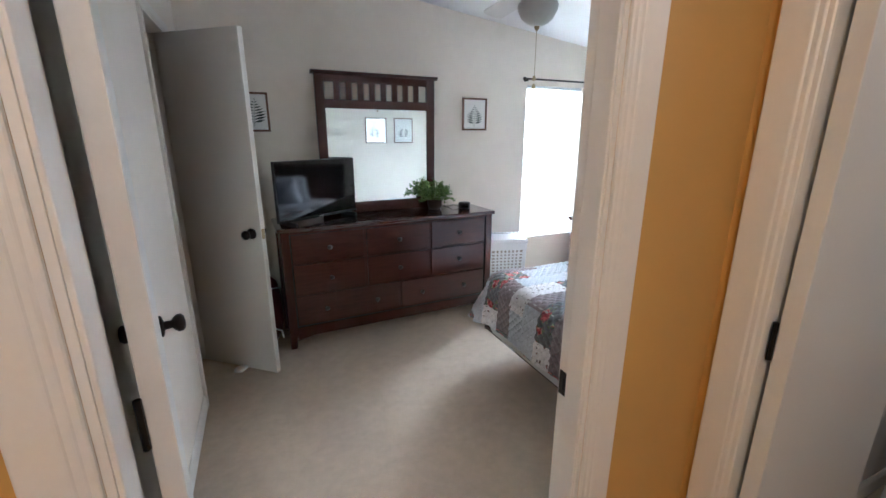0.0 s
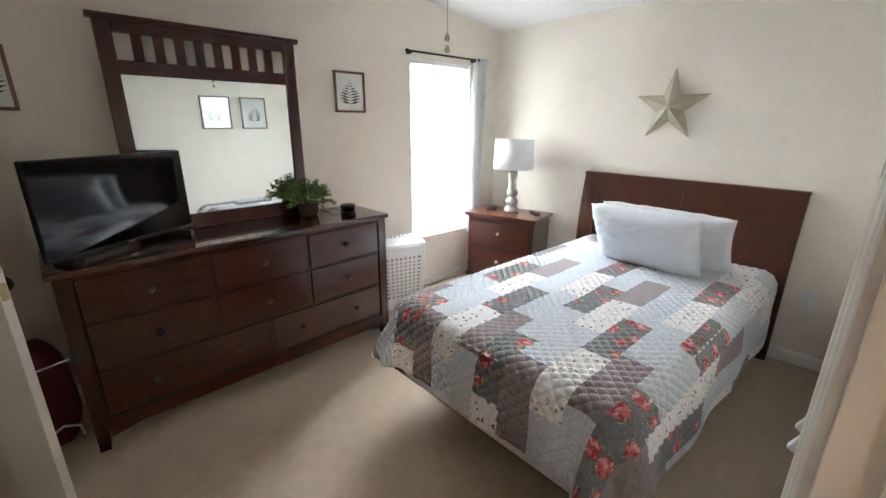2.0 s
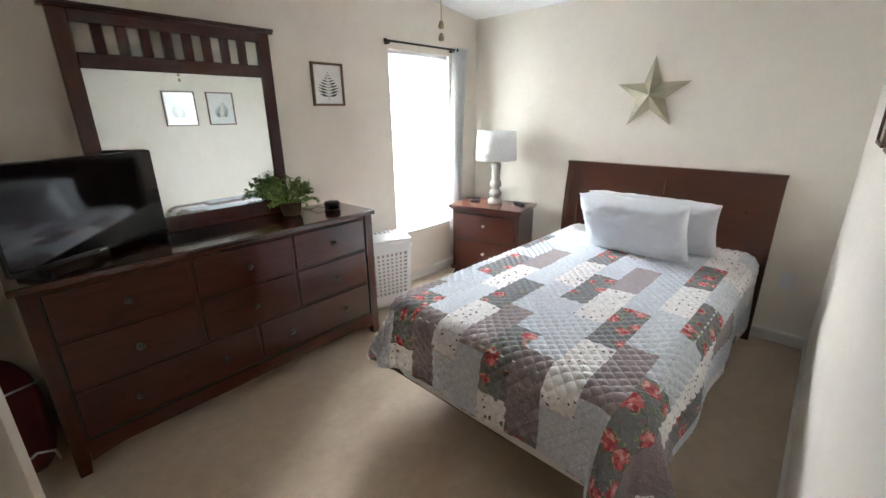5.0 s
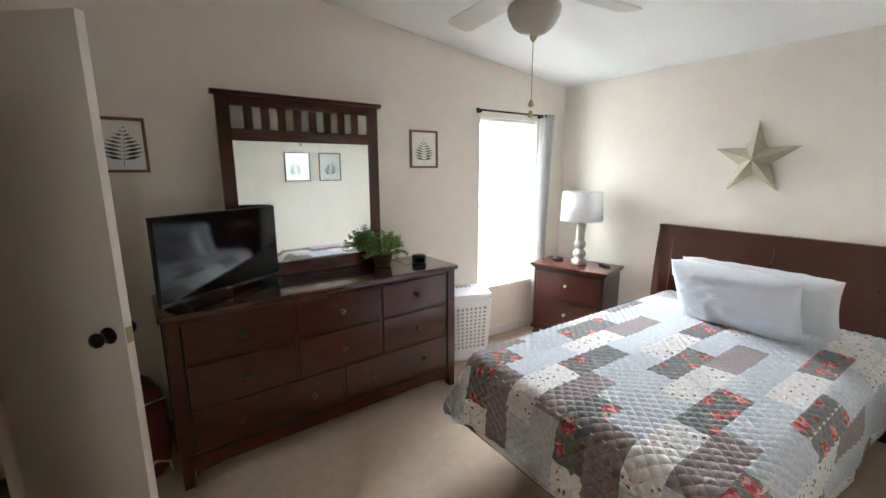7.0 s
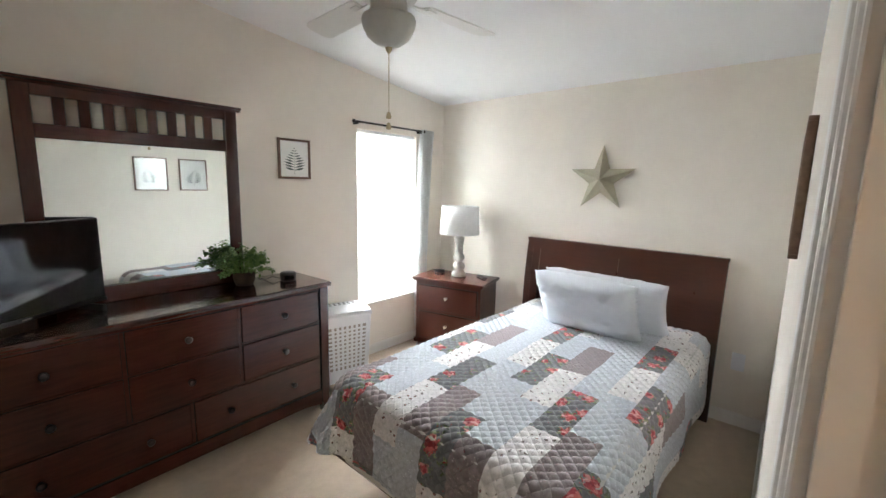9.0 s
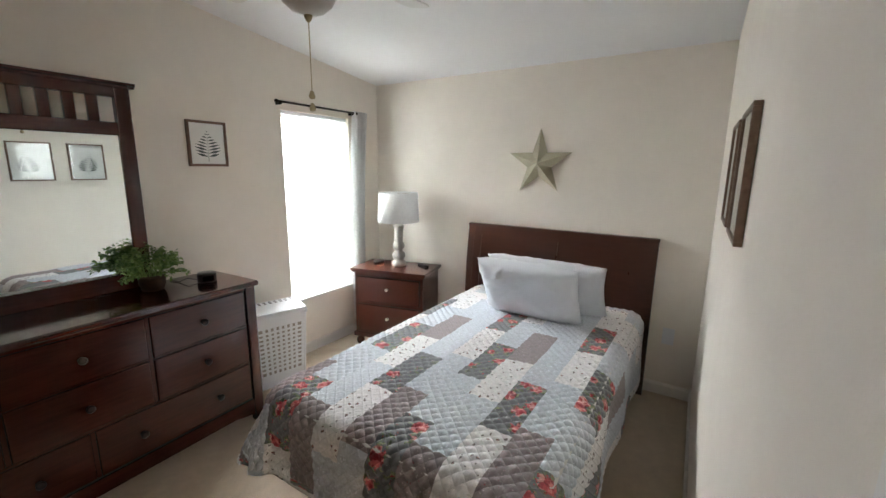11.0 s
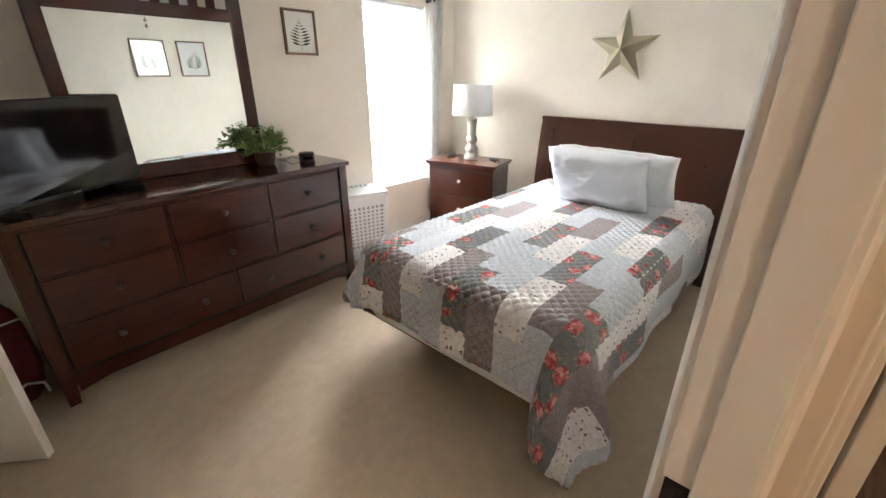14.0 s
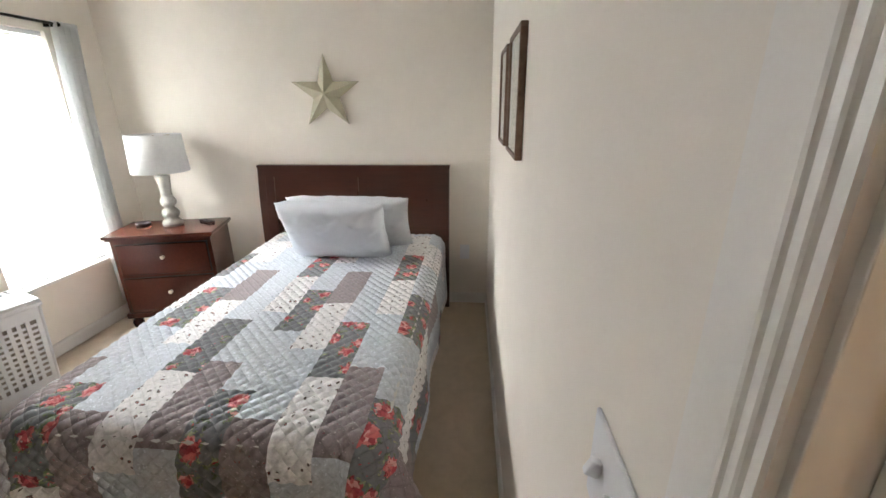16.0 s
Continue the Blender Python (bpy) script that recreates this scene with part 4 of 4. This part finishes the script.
for x in (-D2 + 0.055, D2 - 0.05):
    for y in (-W2 + 0.06, W2 - 0.06):
        part("foot", lathe([(0.001, 0), (0.018, 0), (0.030, 0.015), (0.036, 0.04), (0.030, 0.062), (0.02, 0.07), (0.024, 0.085), (0.001, 0.086)], 18, m=pose(x, y, 0)), M_WOOD, ns, smooth=True)

tl = thing("table_lamp", "grey turned wood table lamp with a white drum shade", "lamp", pose(3.845, 4.705, NZ))
part("base", lathe([(0.001, 0), (0.062, 0), (0.066, 0.012), (0.064, 0.028), (0.052, 0.040), (0.040, 0.058), (0.052, 0.072), (0.057, 0.092), (0.050, 0.112), (0.034, 0.128), (0.030, 0.138), (0.046, 0.152),
                    (0.052, 0.172), (0.046, 0.196), (0.032, 0.212), (0.036, 0.222), (0.034, 0.232), (0.038, 0.300), (0.044, 0.340), (0.046, 0.352), (0.030, 0.362), (0.001, 0.364)], 32), M_LAMPBASE, tl, smooth=True)
part("socket", lathe([(0.001, 0.36), (0.014, 0.36), (0.014, 0.44), (0.001, 0.44)], 14), M_BRASS, tl)
sh = bmesh.new()
prev = None
for rr, z in ((0.178, 0.385), (0.172, 0.50), (0.166, 0.635), (0.1635, 0.635), (0.170, 0.50), (0.1755, 0.385)):
    cur = [sh.verts.new((rr * math.cos(a), rr * math.sin(a), z)) for a in (i * math.tau / 40 for i in range(40))]
    if prev:
        for i in range(40):
            sh.faces.new((prev[i], prev[(i + 1) % 40], cur[(i + 1) % 40], cur[i]))
    else:
        start = cur
    prev = cur
for i in range(40):
    sh.faces.new((prev[i], prev[(i + 1) % 40], start[(i + 1) % 40], start[i]))
part("shade", sh, M_SHADE, tl, "white linen drum shade", True)
sp_ = bmesh.new()
for k in range(3):
    a = k * math.tau / 3
    tube([(0, 0, 0.62), (0.164 * math.cos(a), 0.164 * math.sin(a), 0.625)], 0.0015, 5, sp_)
tube([(0, 0, 0.44), (0, 0, 0.63)], 0.003, 6, sp_)
part("shade_spider", sp_, M_BRASS, tl)
rc = thing("remote_control", "black remote control lying on the nightstand", "remote control", pose(3.93, 4.505, NZ, 0, 0, 62))
part("case", box(-0.07, 0.07, -0.02, 0.02, 0, 0.016, 0.005), M_BLACK, rc)
for i in range(5):
    for j in (-1, 1):
        part("button", box(-0.05 + i * 0.02, -0.042 + i * 0.02, j * 0.008 - 0.004, j * 0.008 + 0.004, 0.016, 0.0178, 0.0006), M_TOWEL, rc)
pk = thing("charging_puck", "small round black charger on the nightstand", "charger", pose(3.83, 4.925, NZ))
part("body", lathe([(0.001, 0), (0.046, 0), (0.05, 0.008), (0.047, 0.022), (0.001, 0.026)], 26), M_BLACK, pk, smooth=True)
part("cord", tube([(0.045, 0, 0.008), (0.09, 0.03, 0.006), (0.13, 0.05, 0.006)], 0.002, 6), M_BLACK, pk)

# ---- laundry hamper ----
hm = thing("laundry_hamper", "white plastic laundry hamper with square holes and a lid", "hamper", pose(2.785, 5.005, 0, 0, 0, -15))
HW, HD, HH = 0.190, 0.115, 0.535


def hamper_side(name, w, h, cols_, rows_, m):
    """One wall of the hamper: a bar lattice between a solid foot and rim."""
    bm = box(-w, w, -0.004, 0.0, 0.0, 0.10)
    box(-w, w, -0.004, 0.0, h - 0.09, h, bm=bm)
    mar = 0.035
    box(-w, -w + mar, -0.004, 0, 0.10, h - 0.09, bm=bm)
    box(w - mar, w, -0.004, 0, 0.10, h - 0.09, bm=bm)
    bars = []
    gx, gz = (2 * w - 2 * mar) / cols_, (h - 0.19) / rows_
    for i in range(1, cols_):
        x = -w + mar + i * gx
        bars.append(moved(box(x - gx * 0.25, x + gx * 0.25, -0.004, 0, 0.10, h - 0.09), m))
    for j in range(1, rows_):
        z = 0.10 + j * gz
        bars.append(moved(box(-w + mar, w - mar, -0.0036, -0.0004, z - gz * 0.24, z + gz * 0.24), m))
    panel = part(name, moved(bm, m), M_WHITEPL, hm)
    for b in bars:
        part("bar", b, M_WHITEPL, panel)


hamper_side("front_panel", HW, HH, 8, 11, pose(0, -HD, 0))
hamper_side("back_panel", HW, HH, 8, 11, pose(0, HD, 0, 0, 0, 180))
hamper_side("side_panel", HD, HH, 5, 11, pose(HW, 0, 0, 0, 0, 90))
hamper_side("side_panel", HD, HH, 5, 11, pose(-HW, 0, 0, 0, 0, -90))
part("bottom", box(-HW + 0.005, HW - 0.005, -HD + 0.005, HD - 0.005, 0.004, 0.012), M_WHITEPL, hm)
part("rim", box(-HW - 0.010, HW + 0.010, -HD - 0.010, HD + 0.010, HH - 0.025, HH, 0.006), M_WHITEPL, hm)
# solid taupe box that gives the holes a darker ground than the plastic
part("inner_liner", box(-HW + 0.014, HW - 0.014, -HD + 0.014, HD - 0.014, 0.014, HH - 0.05, 0.01), M_TOWEL2, hm, "taupe box inside the hamper, showing through the holes")
lid_mesh = prism([(-HD - 0.006, HH), (HD + 0.006, HH), (HD + 0.004, HH + 0.030), (HD - 0.02, HH + 0.040), (HD - 0.09, HH + 0.034), (-HD, HH + 0.016), (-HD - 0.006, HH + 0.008)], "x", -HW - 0.006, HW + 0.006)
bmesh.ops.bevel(lid_mesh, geom=list(lid_mesh.edges), offset=0.003, segments=2, affect="EDGES")
lid = part("lid", lid_mesh, M_WHITEPL, hm)
# slots aren't cut: dark patches on the lid paint their shaded insides
for i in range(9):
    for y, z in ((HD - 0.066, HH + 0.0362), (HD - 0.040, HH + 0.0384)):
        part("vent_slot", moved(box(-0.009, 0.009, -0.007, 0.007, -0.001, 0.0008), pose(-0.152 + i * 0.038, y, z, 5, 0, 0)), M_TOWEL, lid, "dark patch standing in for a shaded vent slot")
for sx in (-1, 1):
    for sy in (-1, 1):
        part("corner_post", tube([(sx * (HW - 0.006), sy * (HD - 0.006), 0.0), (sx * (HW - 0.006), sy * (HD - 0.006), HH)], 0.012, 12), M_WHITEPL, hm, smooth=True)
for ob in hm.children_recursive:
    if not ob.name.startswith(("lid", "vent_slot", "rim")):
        for v in ob.data.vertices:
            k = 0.87 + 0.13 * v.co.z / HH
            v.co.x, v.co.y = v.co.x * k, v.co.y * k

# ---- ceiling fan ----
FX, FY = 2.065, 3.645
fan = thing("ceiling_fan", "white four blade ceiling fan with an unlit frosted bowl light", "ceiling fan", pose(FX, FY, 0))
CZ = ceil_z(FX)
part("canopy", lathe([(0.001, CZ - 0.065), (0.022, CZ - 0.06), (0.06, CZ - 0.03), (0.068, CZ + 0.006), (0.001, CZ + 0.006)], 24), M_FAN, fan, smooth=True)
part("downrod", tube([(0, 0, 2.29), (0, 0, CZ - 0.055)], 0.012, 12), M_FAN, fan, smooth=True)
part("motor_housing", lathe([(0.001, 2.325), (0.03, 2.32), (0.04, 2.30), (0.095, 2.285), (0.11, 2.265), (0.112, 2.215), (0.10, 2.195), (0.07, 2.185), (0.001, 2.185)], 30), M_FAN, fan, smooth=True)
part("switch_housing", lathe([(0.001, 2.185), (0.068, 2.185), (0.07, 2.15), (0.062, 2.132), (0.001, 2.13)], 26), M_FAN, fan, smooth=True)
part("light_bowl", lathe([(0.098, 2.132), (0.102, 2.120), (0.097, 2.096), (0.080, 2.064), (0.055, 2.042), (0.025, 2.030), (0.001, 2.027)], 30), M_BOWL, fan, "frosted glass bowl", True)
part("bowl_finial", lathe([(0.001, 2.030), (0.014, 2.028), (0.012, 2.018), (0.005, 2.008), (0.001, 2.006)], 14), M_BRASS, fan, smooth=True)
part("pull_chain", tube([(0, 0, 2.012), (0.001, 0, 1.79)], 0.0016, 6), M_BRASS, fan)
for z in (1.795, 1.755):
    part("pull_knob", lathe([(0.001, z), (0.006, z - 0.003), (0.011, z - 0.018), (0.009, z - 0.026), (0.001, z - 0.028)], 12), M_BRASS, fan, smooth=True)
for k in range(4):
    m = pose(0, 0, 2.212, 0, 0, -5 + 90 * k) @ pose(0, 0, 0, 12, 0, 0)
    outl = [(0.165, -0.050), (0.20, -0.058), (0.53, -0.066), (0.555, -0.055), (0.565, -0.03), (0.565, 0.03), (0.555, 0.055), (0.53, 0.066), (0.20, 0.058), (0.165, 0.050)]
    bl = part("blade", moved(prism(outl, "z", -0.003, 0.003), m), M_BLADE, fan)
    iron = box(0.09, 0.20, -0.013, 0.013, -0.010, -0.003, 0.002)
    box(0.17, 0.215, -0.035, 0.035, -0.008, -0.0032, 0.002, bm=iron)
    part("blade_iron", moved(iron, m), M_FAN, bl)

# ---- bag beside the dresser, door wedge, switches ----
bag = thing("duffel_bag", "dark red nylon bag slumped beside the dresser", "bag", pose(0.605, 4.855, 0, 0, 0, 20))
bb = bmesh.new()
bmesh.ops.create_icosphere(bb, subdivisions=4, radius=1.0)
for v in bb.verts:
    c = v.co.copy()
    c = Vector([math.copysign(abs(t) ** 0.62, t) for t in c])
    n_ = 1 + 0.07 * noise.noise(c * 1.8) + 0.03 * noise.noise(c * 6)
    v.co = Vector((c.x * 0.115 * n_, c.y * 0.165 * n_, 0.245 + c.z * 0.255 * n_))
    v.co.z = max(0.002, v.co.z)
part("bag_body", bb, M_RED, bag, smooth=True)
part("strap", tube([(-0.06, -0.155, 0.10), (0.0, -0.178, 0.14), (0.06, -0.165, 0.10), (0.07, -0.155, 0.04)], 0.006, 8), M_WHITEPL, bag, "white cord strap", True)
part("piping", tube([(-0.098, -0.120, 0.415), (-0.05, -0.148, 0.43), (0, -0.158, 0.435), (0.05, -0.148, 0.43), (0.098, -0.120, 0.415)], 0.005, 8), M_WHITEPL, bag, "white piping", True)
wd = bmesh.new()
bmesh.ops.create_icosphere(wd, subdivisions=3, radius=1.0)
for v in wd.verts:
    n_ = 1 + 0.25 * noise.noise(v.co * 2.5)
    v.co = Vector((v.co.x * 0.045 * n_, v.co.y * 0.026 * n_, 0.02 + v.co.z * 0.02 * n_))
ws = tagged(part("crumpled_tissue", wd, M_SHEET, smooth=True), "crumpled white tissue on the carpet by the closet door", "tissue")
ws.matrix_world = pose(0.445, 4.415, 0, 0, 0, 30)

sw = thing("light_switch", "white double light switch plate beside the doorway", "light switch", pose(1.452, south_y(1.452), 1.136))
part("plate", box(-0.058, 0.058, 0, 0.006, -0.058, 0.058, 0.003), M_WHITEPL, sw)
for x in (-0.023, 0.023):
    part("toggle", moved(box(-0.005, 0.005, 0, 0.016, -0.010, 0.010, 0.002), pose(x, 0.005, 0.004, 25, 0, 0)), M_WHITEPL, sw)
outlet = thing("wall_outlet", "white electrical outlet plate on the wall", "outlet", pose(XE, 2.60, 0.43))
part("plate", box(-0.005, 0, -0.036, 0.036, -0.058, 0.058, 0.002), M_WHITEPL, outlet)
for z in (-0.022, 0.022):
    part("socket", box(-0.0065, -0.005, -0.016, 0.016, z - 0.014, z + 0.014, 0.0006), M_WHITEPL, outlet)

# ---- bathroom seen through its doorway ----
wc = thing("toilet", "white porcelain toilet with a closed lid", "toilet", pose(2.95, 1.30, 0))


def oval(a, b_front, b_back, z0, z1, taper=1.0, n=36):
    bm = bmesh.new()
    lo, hi = [], []
    for i in range(n):
        t = i * math.tau / n
        x, y = a * math.cos(t), (b_front if math.sin(t) > 0 else b_back) * math.sin(t)
        lo.append(bm.verts.new((x * taper, y * taper, z0)))
        hi.append(bm.verts.new((x, y, z1)))
    for i in range(n):
        j = (i + 1) % n
        bm.faces.new((lo[i], lo[j], hi[j], hi[i]))
    bm.faces.new(lo[::-1])
    top = bm.faces.new(hi)
    bmesh.ops.bevel(bm, geom=list(top.edges), offset=0.008, segments=3, affect="EDGES")
    return bm


def bowl():
    bm = bmesh.new()
    rings = []
    n = 36
    for z, a, f, bk in ((0, 0.105, 0.24, 0.20), (0.04, 0.10, 0.225, 0.20), (0.16, 0.10, 0.20, 0.20), (0.26, 0.135, 0.27, 0.21), (0.33, 0.168, 0.33, 0.22), (0.375, 0.18, 0.355, 0.225), (0.395, 0.178, 0.35, 0.22)):
        rings.append([bm.verts.new((a * math.cos(t), (f if math.sin(t) > 0 else bk) * math.sin(t), z)) for t in (i * math.tau / n for i in range(n))])
    for lo, hi in zip(rings, rings[1:]):
        for i in range(n):
            j = (i + 1) % n
            bm.faces.new((lo[i], lo[j], hi[j], hi[i]))
    bm.faces.new(rings[0][::-1])
    bm.faces.new(rings[-1])
    return bm


part("bowl", bowl(), M_PORC, wc, smooth=True)
part("seat", oval(0.182, 0.36, 0.20, 0.397, 0.415), M_PORC, wc)
part("lid", oval(0.180, 0.358, 0.20, 0.417, 0.438), M_PORC, wc)
part("tank", box(-0.21, 0.21, -0.46, -0.245, 0.38, 0.74, 0.02), M_PORC, wc)
part("tank_lid", box(-0.22, 0.22, -0.465, -0.235, 0.74, 0.775, 0.012), M_PORC, wc)
tubt = thing("bathtub", "white bathtub along the end of the bathroom", "bathtub")
part("apron", box(3.35, 3.40, 0.80, YH - 0.007, 0, 0.40, 0.004), M_PORC, tubt)
part("rim", box(3.33, 3.44, 0.80, YH - 0.007, 0.40, 0.44, 0.012), M_PORC, tubt)
part("basin", box(3.44, XE - 0.002, 0.80, YH - 0.007, 0.08, 0.12, 0.004), M_PORC, tubt)
part("surround", box(XE - 0.02, XE - 0.003, 0.80, YH - 0.007, 0.44, 2.0, 0.003), M_WHITEPL, tubt)
tw = tagged(part("bath_mat", box(3.305, 3.328, 1.60, 2.02, 0.13, 0.452, 0.008), M_TOWEL), "dark grey bath mat hung over the tub edge", "bath mat")
cb_ = bmesh.new()
g0 = None
for j in range(2):
    z = (0.20, 1.95)[j]
    row = [cb_.verts.new((3.36 - 0.045 + 0.02 * math.sin(i * 1.1), 0.85 + i * 0.012, z)) for i in range(48)]
    if g0:
        for i in range(47):
            cb_.faces.new((g0[i], g0[i + 1], row[i + 1], row[i]))
    g0 = row
bmesh.ops.solidify(cb_, geom=cb_.faces[:], thickness=0.001)
tagged(part("shower_curtain", cb_, plain("shower_curtain_cloth", (0.42, 0.39, 0.36), 0.8, var=0.35, scale=9.0), smooth=True), "taupe patterned shower curtain drawn aside", "shower curtain")
srod = tagged(part("shower_rod", tube([(3.316, 0.80, 1.96), (3.316, YH - 0.006, 1.96)], 0.011, 10), M_NICKEL, smooth=True), "brushed metal shower curtain rod", "rod")
sink = thing("bathroom_sink", "white wall basin with a chrome tap", "sink", pose(2.83, 2.279, 0))
sb = lathe([(0.001, 0.62), (0.07, 0.62), (0.15, 0.68), (0.20, 0.76), (0.215, 0.80), (0.205, 0.81), (0.19, 0.80), (0.13, 0.74), (0.001, 0.71)], 30, m=pose(0, -0.22, 0))
part("basin", sb, M_PORC, sink, smooth=True)
part("deck", box(-0.22, 0.22, -0.10, -0.001, 0.74, 0.815, 0.012), M_PORC, sink)
part("pedestal", lathe([(0.001, 0), (0.10, 0), (0.085, 0.06), (0.07, 0.5), (0.085, 0.64), (0.001, 0.64)], 22, m=pose(0, -0.15, 0)), M_PORC, sink, smooth=True)
part("tap", tube([(0, -0.05, 0.815), (0, -0.05, 0.90), (0, -0.08, 0.925), (0, -0.15, 0.915)], 0.011, 10), M_NICKEL, sink, smooth=True)
tbar = thing("towel_bar", "dark bronze towel bar with a taupe towel", "towel bar", pose(2.62, 2.279, 1.18))
part("bar", tube([(-0.02, -0.06, 0), (0.42, -0.06, 0)], 0.009, 10), M_BRONZE, tbar, smooth=True)
for x in (0.0, 0.40):
    part("post", tube([(x, -0.06, 0), (x, 0, 0)], 0.012, 10), M_BRONZE, tbar, smooth=True)
towel = tagged(part("hanging_towel", box(2.66, 2.96, 2.196, 2.209, 0.90, 1.195, 0.005), M_TOWEL2), "taupe towel hanging on the bar", "towel")

# bathroom floor planks, last of the pieces
plank_floor = thing("floor_bathroom", "brown wood look plank floor in the bathroom", "floor", kind="structure")
for row in range(8):
    y0 = 0.80 + row * 0.18
    x = 1.70 - (row % 3) * 0.31
    while x < 3.36:
        a, b = max(1.705, x), min(3.355, x + 0.92)
        if b - a > 0.02:
            part("plank", box(a + 0.001, b - 0.001, y0 + 0.001, min(y0 + 0.179, 2.222), -0.010, -0.001), M_VINYL, plank_floor)
        x += 0.92
